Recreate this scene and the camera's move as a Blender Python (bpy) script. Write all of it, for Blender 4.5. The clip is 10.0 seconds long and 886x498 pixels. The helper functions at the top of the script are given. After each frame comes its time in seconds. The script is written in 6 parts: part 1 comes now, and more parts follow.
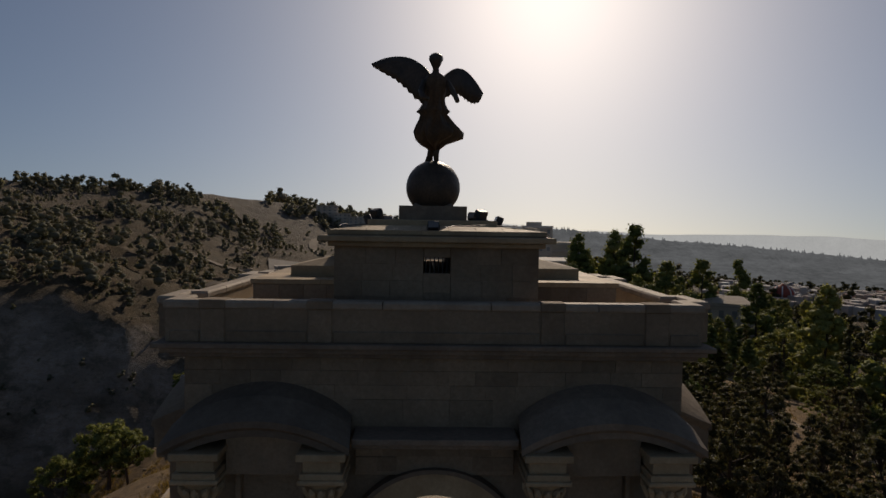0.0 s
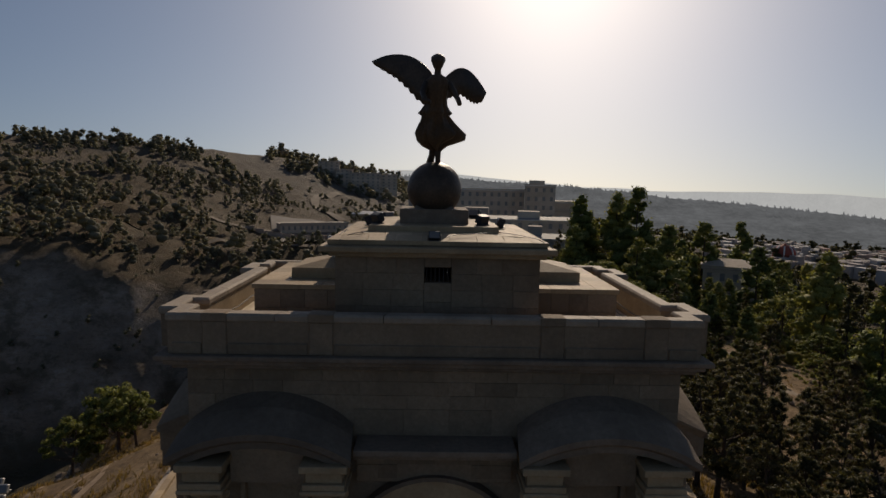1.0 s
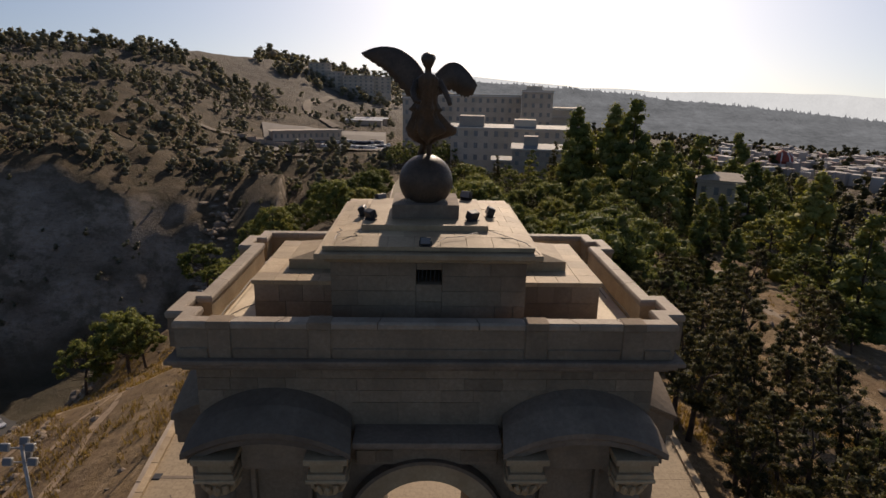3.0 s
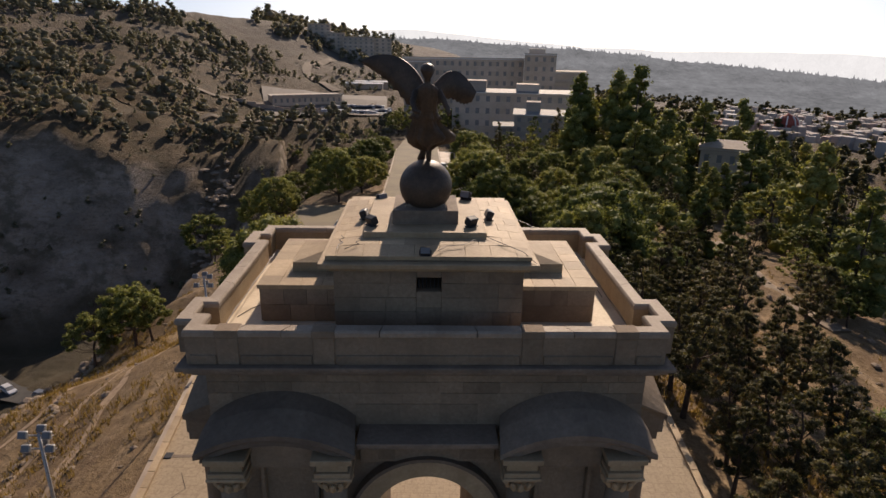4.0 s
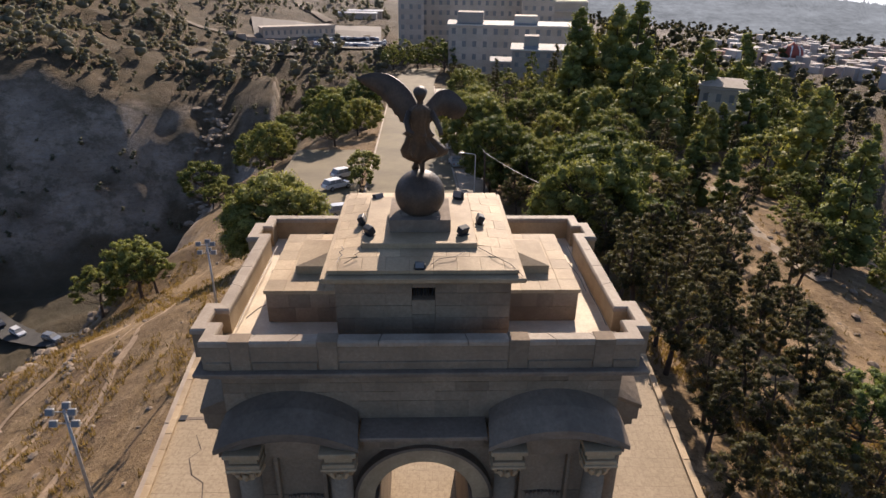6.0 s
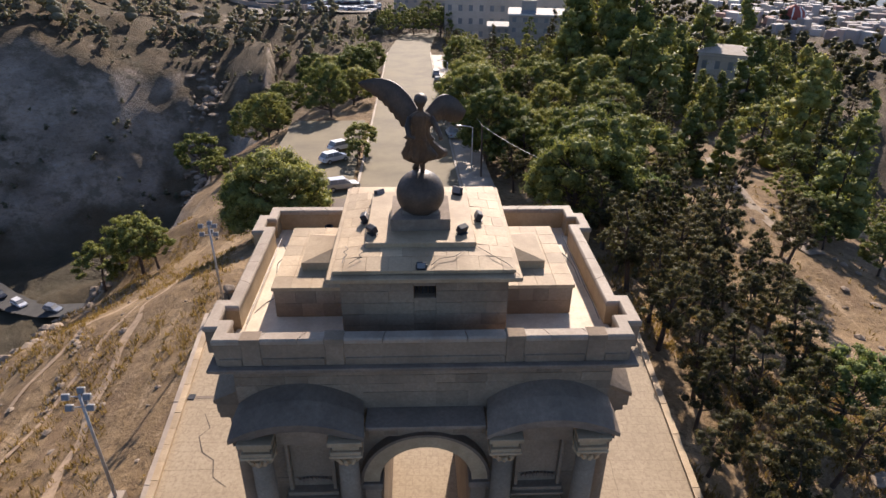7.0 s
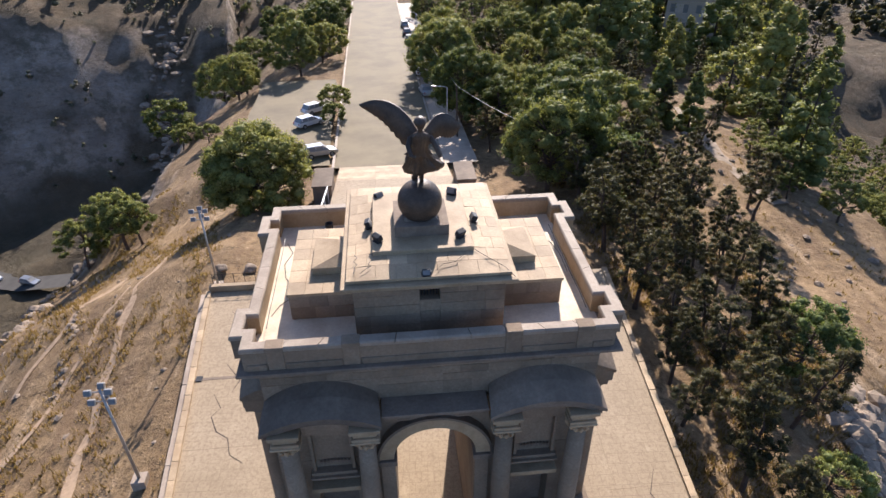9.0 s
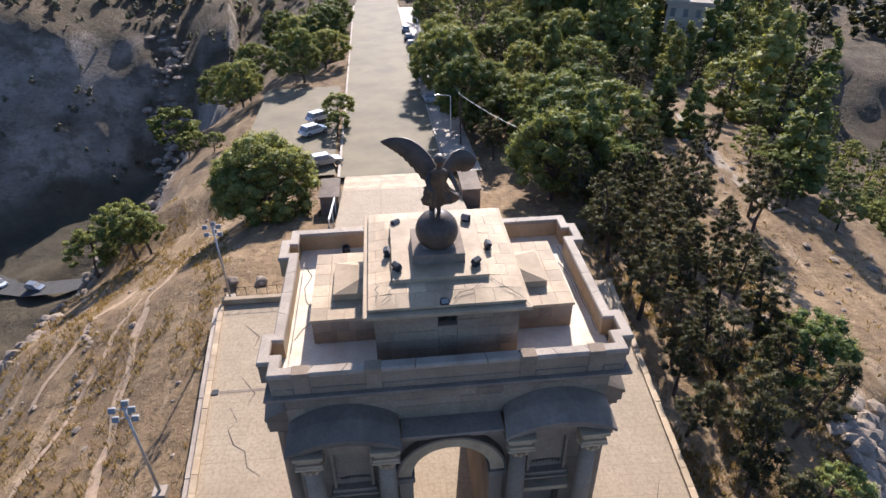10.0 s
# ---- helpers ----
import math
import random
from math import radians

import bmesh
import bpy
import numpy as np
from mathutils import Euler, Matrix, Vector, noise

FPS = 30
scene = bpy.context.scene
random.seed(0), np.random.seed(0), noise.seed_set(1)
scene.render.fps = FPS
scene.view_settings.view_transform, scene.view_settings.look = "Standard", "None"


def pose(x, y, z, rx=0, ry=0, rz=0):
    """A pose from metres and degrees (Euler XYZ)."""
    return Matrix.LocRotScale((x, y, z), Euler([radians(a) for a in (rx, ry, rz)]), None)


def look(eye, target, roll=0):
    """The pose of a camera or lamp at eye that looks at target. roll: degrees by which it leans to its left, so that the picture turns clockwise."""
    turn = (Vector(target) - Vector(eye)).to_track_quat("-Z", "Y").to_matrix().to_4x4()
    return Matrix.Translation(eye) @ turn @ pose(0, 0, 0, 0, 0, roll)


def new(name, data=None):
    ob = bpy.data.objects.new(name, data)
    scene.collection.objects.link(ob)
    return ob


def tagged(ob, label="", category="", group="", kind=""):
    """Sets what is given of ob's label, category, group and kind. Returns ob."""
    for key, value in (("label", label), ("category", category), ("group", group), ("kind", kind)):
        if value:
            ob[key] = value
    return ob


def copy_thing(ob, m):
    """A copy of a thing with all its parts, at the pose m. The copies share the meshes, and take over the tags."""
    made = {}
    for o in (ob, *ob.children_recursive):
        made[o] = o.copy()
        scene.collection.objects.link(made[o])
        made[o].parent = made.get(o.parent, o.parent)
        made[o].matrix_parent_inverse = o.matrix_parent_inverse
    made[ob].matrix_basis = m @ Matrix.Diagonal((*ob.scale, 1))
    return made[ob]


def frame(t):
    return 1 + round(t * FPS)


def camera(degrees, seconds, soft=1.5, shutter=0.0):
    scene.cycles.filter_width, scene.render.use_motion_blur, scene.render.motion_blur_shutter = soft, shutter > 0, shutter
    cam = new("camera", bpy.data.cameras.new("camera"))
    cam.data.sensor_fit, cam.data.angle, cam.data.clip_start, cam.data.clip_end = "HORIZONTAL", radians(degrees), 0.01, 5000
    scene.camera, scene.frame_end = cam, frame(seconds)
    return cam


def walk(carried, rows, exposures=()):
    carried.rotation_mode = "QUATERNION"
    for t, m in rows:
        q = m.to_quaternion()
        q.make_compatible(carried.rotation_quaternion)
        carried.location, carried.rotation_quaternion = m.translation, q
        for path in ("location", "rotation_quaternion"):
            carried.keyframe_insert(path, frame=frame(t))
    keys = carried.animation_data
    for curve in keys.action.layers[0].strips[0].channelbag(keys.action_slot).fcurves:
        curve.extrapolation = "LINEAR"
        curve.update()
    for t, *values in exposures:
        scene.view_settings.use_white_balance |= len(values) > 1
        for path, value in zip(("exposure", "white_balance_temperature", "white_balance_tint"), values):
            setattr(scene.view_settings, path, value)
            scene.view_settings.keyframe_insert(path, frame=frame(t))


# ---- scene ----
cam = camera(72.0, 10.0)
PATH = [
    (0, (-0.220, -13.648, 16.045), (-0.171, -11.650, 15.966), 0.85),
    (0.5, (-0.244, -13.499, 16.720), (-0.193, -11.506, 16.564), 1.15),
    (1, (-0.209, -13.492, 17.363), (-0.165, -11.506, 17.138), 1.21),
    (1.5, (-0.166, -13.592, 18.012), (-0.124, -11.615, 17.712), 1.14),
    (2, (-0.167, -13.516, 18.635), (-0.110, -11.554, 18.251), 1.17),
    (2.5, (-0.153, -13.557, 19.282), (-0.089, -11.613, 18.816), 1.18),
    (4, (-0.101, -13.682, 21.166), (-0.043, -11.791, 20.516), 1.03),
    (4.5, (-0.065, -13.700, 21.793), (-0.005, -11.830, 21.087), 1.00),
    (5, (-0.028, -13.751, 22.424), (0.037, -11.901, 21.667), 0.86),
    (5.5, (-0.001, -13.833, 23.028), (0.065, -12.004, 22.222), 0.78),
    (7, (-0.136, -14.125, 24.880), (-0.060, -12.371, 23.922), 0.67),
    (7.5, (-0.231, -14.245, 25.488), (-0.111, -12.523, 24.479), 0.06),
    (8, (-0.427, -14.342, 26.074), (-0.273, -12.653, 25.015), -0.45),
    (8.5, (-0.690, -14.474, 26.698), (-0.531, -12.809, 25.601), -0.54),
    (9, (-1.030, -14.550, 27.354), (-0.875, -12.893, 26.245), -0.37),
    (9.5, (-1.400, -14.615, 28.026), (-1.247, -12.958, 26.917), -0.32),
    (10, (-1.632, -14.699, 28.696), (-1.476, -13.043, 27.585), -0.59),
]
walk(cam, [(t, look(eye, target, roll)) for t, eye, target, roll in PATH],
     [(0, -1.1, 6300, 12), (1, -0.95, 6300, 12), (2.5, -0.42, 6350, 14), (4.5, 0.27, 6400, 18), (5.5, 0.57, 6150, 17), (7.5, 1.05, 5650, 16), (8.5, 1.14, 5550, 16), (10, 1.24, 5150, 15)])

# ---- sky and sun ----
SUN_AZ, SUN_EL = 11.0, 30.0
world = bpy.data.worlds.new("sky")
scene.world = world
world.use_nodes = True
wn = world.node_tree
sky = wn.nodes.new("ShaderNodeTexSky")
sky.sky_type, sky.sun_disc = "NISHITA", False
sky.sun_elevation, sky.sun_rotation = radians(SUN_EL), radians(SUN_AZ)
sky.air_density, sky.dust_density, sky.ozone_density, sky.altitude = 1.0, 2.2, 1.3, 600
coord, lift = wn.nodes.new("ShaderNodeTexCoord"), wn.nodes.new("ShaderNodeVectorMath")
lift.operation, lift.inputs[1].default_value = "ADD", (0, 0, 0.1)
wn.links.new(coord.outputs["Generated"], lift.inputs[0])
wn.links.new(lift.outputs[0], sky.inputs["Vector"])
wn.links.new(sky.outputs[0], wn.nodes["Background"].inputs["Color"])
wn.nodes["Background"].inputs["Strength"].default_value = 0.09
sun = new("sun", bpy.data.lights.new("sun", "SUN"))
sun.data.energy, sun.data.angle, sun.data.color = 5.0, radians(0.6), (1.0, 0.82, 0.61)
sun.matrix_basis = look((0, 0, 0), (-math.sin(radians(SUN_AZ)) * math.cos(radians(SUN_EL)), -math.cos(radians(SUN_AZ)) * math.cos(radians(SUN_EL)), -math.sin(radians(SUN_EL))))

# ---- materials ----
def node_mat(name, rough=0.8, metal=0.0):
    m = bpy.data.materials.new(name)
    m.use_nodes = True
    nt = m.node_tree
    b = nt.nodes["Principled BSDF"]
    b.inputs["Roughness"].default_value = rough
    b.inputs["Metallic"].default_value = metal
    b.inputs["Specular IOR Level"].default_value = 0.3
    return m, nt, b


def noise_node(nt, scale, detail=6.0, rough=0.6, vec=None):
    n = nt.nodes.new("ShaderNodeTexNoise")
    n.inputs["Scale"].default_value = scale
    n.inputs["Detail"].default_value = detail
    n.inputs["Roughness"].default_value = rough
    if vec:
        nt.links.new(vec, n.inputs["Vector"])
    return n.outputs["Fac"]


def ramp(nt, fac, stops):
    r = nt.nodes.new("ShaderNodeValToRGB")
    while len(r.color_ramp.elements) < len(stops):
        r.color_ramp.elements.new(0.5)
    for e, (p, c) in zip(r.color_ramp.elements, stops):
        e.position = p
        e.color = (*c, 1) if len(c) == 3 else c
    nt.links.new(fac, r.inputs["Fac"])
    return r.outputs["Color"]


def mix(nt, fac, a, b, mode="MIX"):
    n = nt.nodes.new("ShaderNodeMix")
    n.data_type, n.blend_type = "RGBA", mode
    for sock, v in ((n.inputs[0], fac), (n.inputs[6], a), (n.inputs[7], b)):
        if isinstance(v, (int, float)):
            sock.default_value = v
        elif isinstance(v, tuple):
            sock.default_value = (*v, 1)
        else:
            nt.links.new(v, sock)
    return n.outputs[2]


def math_node(nt, op, a, b=0.0, clamp=False):
    n = nt.nodes.new("ShaderNodeMath")
    n.operation, n.use_clamp = op, clamp
    for sock, v in zip(n.inputs, (a, b)):
        if isinstance(v, (int, float)):
            sock.default_value = v
        else:
            nt.links.new(v, sock)
    return n.outputs[0]


def position(nt):
    return nt.nodes.new("ShaderNodeNewGeometry").outputs["Position"]


def bump(nt, b, height, strength=0.4, distance=0.02):
    n = nt.nodes.new("ShaderNodeBump")
    n.inputs["Strength"].default_value = strength
    n.inputs["Distance"].default_value = distance
    nt.links.new(height, n.inputs["Height"])
    nt.links.new(n.outputs["Normal"], b.inputs["Normal"])


def stone_mat(name, dark, light, stain, big=0.5, fine=9.0, rough=0.85, depth=0.02, vary=0.35):
    """Masonry: broad stains, fine grain, each piece a little lighter or darker than the next."""
    m, nt, b = node_mat(name, rough)
    p = position(nt)
    broad, grain = noise_node(nt, big, 5, 0.65, p), noise_node(nt, fine, 8, 0.7, p)
    c = ramp(nt, grain, [(0.3, dark), (0.7, light)])
    c = mix(nt, ramp(nt, broad, [(0.42, (0, 0, 0)), (0.66, (0.75, 0.75, 0.75))]), c, stain)
    rnd = nt.nodes.new("ShaderNodeObjectInfo").outputs["Random"]
    v = math_node(nt, "ADD", math_node(nt, "MULTIPLY", rnd, vary), 1.0 - vary / 2)
    comb = nt.nodes.new("ShaderNodeCombineColor")
    for s in comb.inputs:
        nt.links.new(v, s)
    c = mix(nt, 1.0, c, comb.outputs[0], "MULTIPLY")
    nt.links.new(c, b.inputs["Base Color"])
    bump(nt, b, math_node(nt, "ADD", grain, broad), 0.5, depth)
    return m


def plain_mat(name, colour, rough=0.6, metal=0.0, fine=6.0, vary=0.25):
    m, nt, b = node_mat(name, rough, metal)
    g = noise_node(nt, fine, 6, 0.65, position(nt))
    lo, hi = [tuple(max(0, min(1, v * k)) for v in colour) for k in (1 - vary, 1 + vary)]
    nt.links.new(ramp(nt, g, [(0.3, lo), (0.7, hi)]), b.inputs["Base Color"])
    bump(nt, b, g, 0.2, 0.01)
    return m


def foliage_mat(name, dark, light, dry):
    """Leaves let some of the light through, and differ from clump to clump and from tree to tree."""
    m, nt, b = node_mat(name, 0.6)
    geo = nt.nodes.new("ShaderNodeNewGeometry")
    rnd = geo.outputs["Random Per Island"]
    tree = nt.nodes.new("ShaderNodeObjectInfo").outputs["Random"]
    c = ramp(nt, rnd, [(0.0, dark), (0.85, light), (1.0, dry)])
    hsv = nt.nodes.new("ShaderNodeHueSaturation")
    nt.links.new(c, hsv.inputs["Color"])
    nt.links.new(math_node(nt, "ADD", math_node(nt, "MULTIPLY", tree, 0.7), 0.65), hsv.inputs["Value"])
    nt.links.new(math_node(nt, "ADD", math_node(nt, "MULTIPLY", tree, -0.04), 0.52), hsv.inputs["Hue"])
    # noise darkens the leaves, painting in shaded gaps between them
    fine = noise_node(nt, 2.6, 6, 0.75, geo.outputs["Position"])
    c = mix(nt, 1.0, hsv.outputs["Color"], ramp(nt, fine, [(0.34, (0.38, 0.4, 0.36)), (0.5, (1, 1, 1)), (0.68, (1.0, 1.0, 1.0))]), "MULTIPLY")
    nt.links.new(c, b.inputs["Base Color"])
    b.inputs["Specular IOR Level"].default_value = 0.15
    tr = nt.nodes.new("ShaderNodeBsdfTranslucent")
    nt.links.new(mix(nt, 1.0, c, (1.0, 0.95, 0.55), "MULTIPLY"), tr.inputs["Color"])
    ms = nt.nodes.new("ShaderNodeMixShader")
    ms.inputs[0].default_value = 0.5
    nt.links.new(b.outputs[0], ms.inputs[1])
    nt.links.new(tr.outputs[0], ms.inputs[2])
    nt.links.new(ms.outputs[0], nt.nodes["Material Output"].inputs["Surface"])
    return m


STONE = stone_mat("limestone", (0.205, 0.152, 0.098), (0.3, 0.227, 0.153), (0.155, 0.114, 0.075), vary=0.32)
STONE_PALE = stone_mat("pale_limestone", (0.35, 0.255, 0.145), (0.475, 0.355, 0.215), (0.265, 0.185, 0.1), 0.8, 12, 0.68, 0.02, 0.34)
STONE_DARK = stone_mat("dark_limestone", (0.17, 0.128, 0.09), (0.25, 0.193, 0.14), (0.115, 0.088, 0.064), 0.6, 8)
FLOOR_PALE = stone_mat("pale_roof_floor", (0.6, 0.5, 0.36), (0.74, 0.64, 0.48), (0.48, 0.38, 0.26), 0.9, 10, 0.7, 0.012, 0.0)
CONCRETE = stone_mat("plaza_concrete", (0.33, 0.265, 0.195), (0.45, 0.37, 0.28), (0.25, 0.195, 0.145), 0.3, 7, 0.7, 0.012, 0.2)
COPING = stone_mat("coping_stone", (0.29, 0.23, 0.165), (0.39, 0.32, 0.24), (0.22, 0.17, 0.12), 0.7, 11, 0.7, 0.015, 0.12)
BRONZE = stone_mat("bronze", (0.062, 0.043, 0.029), (0.12, 0.084, 0.055), (0.036, 0.028, 0.022), 1.6, 14, 0.48, 0.02, 0.0)
BLACK = plain_mat("black_metal", (0.03, 0.03, 0.032), 0.5)
STEEL = plain_mat("galvanised_steel", (0.38, 0.37, 0.35), 0.45, 0.6)
LAMP_GLASS = plain_mat("lamp_glass", (0.16, 0.16, 0.16), 0.2, 0.0, 2.0, 0.05)
BARK = stone_mat("bark", (0.055, 0.04, 0.03), (0.12, 0.09, 0.07), (0.04, 0.03, 0.025), 2.0, 20, 0.9, 0.03)
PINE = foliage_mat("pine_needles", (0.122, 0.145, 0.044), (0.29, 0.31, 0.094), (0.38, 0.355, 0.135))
PINE_DARK = foliage_mat("cypress_needles", (0.065, 0.064, 0.034), (0.135, 0.128, 0.062), (0.2, 0.148, 0.085))
SCRUB = foliage_mat("scrub_leaves", (0.175, 0.172, 0.125), (0.275, 0.265, 0.19), (0.32, 0.28, 0.205))
BROADLEAF = foliage_mat("broad_leaves", (0.13, 0.175, 0.06), (0.3, 0.35, 0.12), (0.38, 0.36, 0.15))
ROCK = stone_mat("rock", (0.185, 0.143, 0.1), (0.34, 0.265, 0.19), (0.13, 0.1, 0.07), 0.5, 3, 0.9, 0.1)
ASPHALT = stone_mat("sunned_asphalt", (0.138, 0.11, 0.06), (0.198, 0.157, 0.087), (0.1, 0.08, 0.046), 0.18, 14, 0.82, 0.01, 0.0)
WALL_PALE = stone_mat("rendered_wall", (0.5, 0.43, 0.34), (0.6, 0.52, 0.42), (0.42, 0.36, 0.28), 0.12, 3, 0.85, 0.01, 0.25)
ROOF_WHITE = plain_mat("white_roof", (0.72, 0.70, 0.66), 0.5, 0, 1.5, 0.12)
# pane colour paled to stand in for reflected sky and distant haze
WINDOW = plain_mat("window_glass", (0.24, 0.24, 0.235), 0.3, 0, 1.0, 0.2)
RED_ROOF = plain_mat("red_roof", (0.30, 0.075, 0.05), 0.7)
RUBBER = plain_mat("rubber", (0.025, 0.025, 0.025), 0.8)


def paving_mat():
    """Small worn paving tiles, dusty, with faint joints."""
    m, nt, b = node_mat("plaza_tiles", 0.72)
    p = position(nt)
    br = nt.nodes.new("ShaderNodeTexBrick")
    br.inputs["Scale"].default_value = 1.0
    br.inputs["Brick Width"].default_value, br.inputs["Row Height"].default_value = 0.62, 0.62
    br.inputs["Mortar Size"].default_value, br.inputs["Mortar Smooth"].default_value = 0.015, 0.4
    turn = nt.nodes.new("ShaderNodeMapping")
    turn.inputs["Rotation"].default_value = (0, 0, radians(3))
    nt.links.new(p, turn.inputs["Vector"])
    nt.links.new(turn.outputs[0], br.inputs["Vector"])
    for i, c in enumerate(((0.315, 0.24, 0.145), (0.29, 0.22, 0.133), (0.215, 0.158, 0.094))):
        br.inputs[i + 1].default_value = (*c, 1)
    broad, grain = noise_node(nt, 0.22, 6, 0.65, p), noise_node(nt, 5.0, 8, 0.75, p)
    c = mix(nt, ramp(nt, broad, [(0.40, (0, 0, 0)), (0.70, (0.7, 0.7, 0.7))]), br.outputs["Color"], (0.355, 0.275, 0.174))
    c = mix(nt, ramp(nt, grain, [(0.34, (0.8, 0.8, 0.8)), (0.54, (0, 0, 0))]), c, (0.205, 0.148, 0.09))
    patchy = noise_node(nt, 0.7, 9, 0.8, p)
    c = mix(nt, ramp(nt, patchy, [(0.36, (0.6, 0.6, 0.6)), (0.47, (0, 0, 0))]), c, (0.22, 0.162, 0.096))
    c = mix(nt, ramp(nt, patchy, [(0.58, (0, 0, 0)), (0.68, (0.6, 0.6, 0.6))]), c, (0.42, 0.335, 0.215))
    nt.links.new(c, b.inputs["Base Color"])
    bump(nt, b, math_node(nt, "ADD", grain, br.outputs["Fac"]), 0.4, 0.01)
    return m


PAVING = paving_mat()


def ground_mat():
    """Dry grass and bare soil with trodden trails, scrub, and rock where it is steep; gorge shade and far haze are put
    into the colour.
    """
    m, nt, b = node_mat("dry_ground", 0.95)
    p = position(nt)
    n1, n2, n3, n4 = noise_node(nt, 0.03, 5, 0.6, p), noise_node(nt, 0.35, 8, 0.7, p), noise_node(nt, 3.0, 8, 0.75, p), noise_node(nt, 0.09, 8, 0.72, p)
    along = nt.nodes.new("ShaderNodeMapping")
    along.inputs["Rotation"].default_value = (0, 0, radians(-12))
    along.inputs["Scale"].default_value = (1.0, 0.16, 1.0)
    nt.links.new(p, along.inputs["Vector"])
    n5 = noise_node(nt, 0.42, 7, 0.65, along.outputs[0])
    soil = ramp(nt, n2, [(0.3, (0.155, 0.1, 0.045)), (0.5, (0.235, 0.155, 0.072)), (0.72, (0.315, 0.222, 0.118))])
    soil = mix(nt, ramp(nt, n5, [(0.40, (0.75, 0.75, 0.75)), (0.50, (0, 0, 0))]), soil, (0.15, 0.094, 0.048))
    soil = mix(nt, ramp(nt, n5, [(0.57, (0, 0, 0)), (0.63, (0.8, 0.8, 0.8))]), soil, (0.41, 0.295, 0.17))
    soil = mix(nt, ramp(nt, n3, [(0.35, (0.7, 0.7, 0.7)), (0.6, (0, 0, 0))]), soil, (0.17, 0.112, 0.06))
    clod = noise_node(nt, 1.15, 10, 0.82, p)
    soil = mix(nt, ramp(nt, clod, [(0.40, (0.8, 0.8, 0.8)), (0.48, (0, 0, 0))]), soil, (0.085, 0.057, 0.027))
    soil = mix(nt, ramp(nt, clod, [(0.56, (0, 0, 0)), (0.64, (0.7, 0.7, 0.7))]), soil, (0.38, 0.275, 0.16))
    scrub = ramp(nt, math_node(nt, "ADD", math_node(nt, "MULTIPLY", n3, 0.4), math_node(nt, "MULTIPLY", noise_node(nt, 0.12, 9, 0.78, p), 0.6)), [(0.38, (0.05, 0.042, 0.023)), (0.47, (0.08, 0.062, 0.034)), (0.53, (0.12, 0.086, 0.048)), (0.62, (0.19, 0.145, 0.095))])
    sep = nt.nodes.new("ShaderNodeSeparateXYZ")
    nt.links.new(p, sep.inputs[0])
    vl = nt.nodes.new("ShaderNodeVectorMath")
    vl.operation = "LENGTH"
    nt.links.new(p, vl.inputs[0])
    # scrub thickens with distance, partly painting in the far slope's shade
    far = nt.nodes.new("ShaderNodeMapRange")
    nt.links.new(vl.outputs["Value"], far.inputs[0])
    for i, v in enumerate((60.0, 220.0, -0.16, 0.24)):
        far.inputs[i + 1].default_value = v
    cover = ramp(nt, math_node(nt, "ADD", math_node(nt, "ADD", math_node(nt, "MULTIPLY", n4, 0.6), math_node(nt, "MULTIPLY", n1, 0.4)), far.outputs[0]), [(0.50, (0, 0, 0)), (0.60, (0.9, 0.9, 0.9))])
    c = mix(nt, cover, soil, scrub)
    # ground greyed and paled by distance: haze put into the base colour
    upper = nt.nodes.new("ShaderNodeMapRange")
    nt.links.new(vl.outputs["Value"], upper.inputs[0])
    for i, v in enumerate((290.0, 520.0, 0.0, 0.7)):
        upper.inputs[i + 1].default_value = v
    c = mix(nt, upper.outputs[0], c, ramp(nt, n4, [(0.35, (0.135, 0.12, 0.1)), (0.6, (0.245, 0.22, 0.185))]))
    nrm = nt.nodes.new("ShaderNodeSeparateXYZ")
    nt.links.new(nt.nodes.new("ShaderNodeNewGeometry").outputs["Normal"], nrm.inputs[0])
    steep = ramp(nt, math_node(nt, "ADD", nrm.outputs[2], math_node(nt, "MULTIPLY", n4, 0.25)), [(0.80, (1, 1, 1)), (0.97, (0, 0, 0))])
    rock = ramp(nt, n3, [(0.3, (0.35, 0.27, 0.195)), (0.55, (0.47, 0.37, 0.27)), (0.75, (0.57, 0.455, 0.34))])
    patch = ramp(nt, math_node(nt, "ADD", math_node(nt, "MULTIPLY", n4, 0.55), math_node(nt, "MULTIPLY", n2, 0.45)), [(0.50, (0, 0, 0)), (0.58, (0.85, 0.85, 0.85))])
    strata = noise_node(nt, 0.16, 8, 0.75, p)
    ledge = nt.nodes.new("ShaderNodeMapping")
    ledge.inputs["Scale"].default_value = (1.0, 1.0, 2.4)
    nt.links.new(p, ledge.inputs["Vector"])
    broken = noise_node(nt, 0.55, 9, 0.82, ledge.outputs[0])
    rock = mix(nt, ramp(nt, broken, [(0.50, (0, 0, 0)), (0.60, (0.8, 0.8, 0.8))]), rock, (0.48, 0.405, 0.335))
    rock = mix(nt, ramp(nt, broken, [(0.40, (0.85, 0.85, 0.85)), (0.47, (0, 0, 0))]), rock, (0.24, 0.198, 0.155))
    rock = mix(nt, ramp(nt, strata, [(0.38, (0.7, 0.7, 0.7)), (0.55, (0, 0, 0))]), rock, (0.29, 0.24, 0.19))
    c = mix(nt, steep, c, mix(nt, patch, rock, (0.2, 0.172, 0.118)))
    # gorge floor darkened by depth, its shade painted into the colour
    gorge_shade = nt.nodes.new("ShaderNodeMapRange")
    nt.links.new(sep.outputs[2], gorge_shade.inputs[0])
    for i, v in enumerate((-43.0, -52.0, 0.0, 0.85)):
        gorge_shade.inputs[i + 1].default_value = v
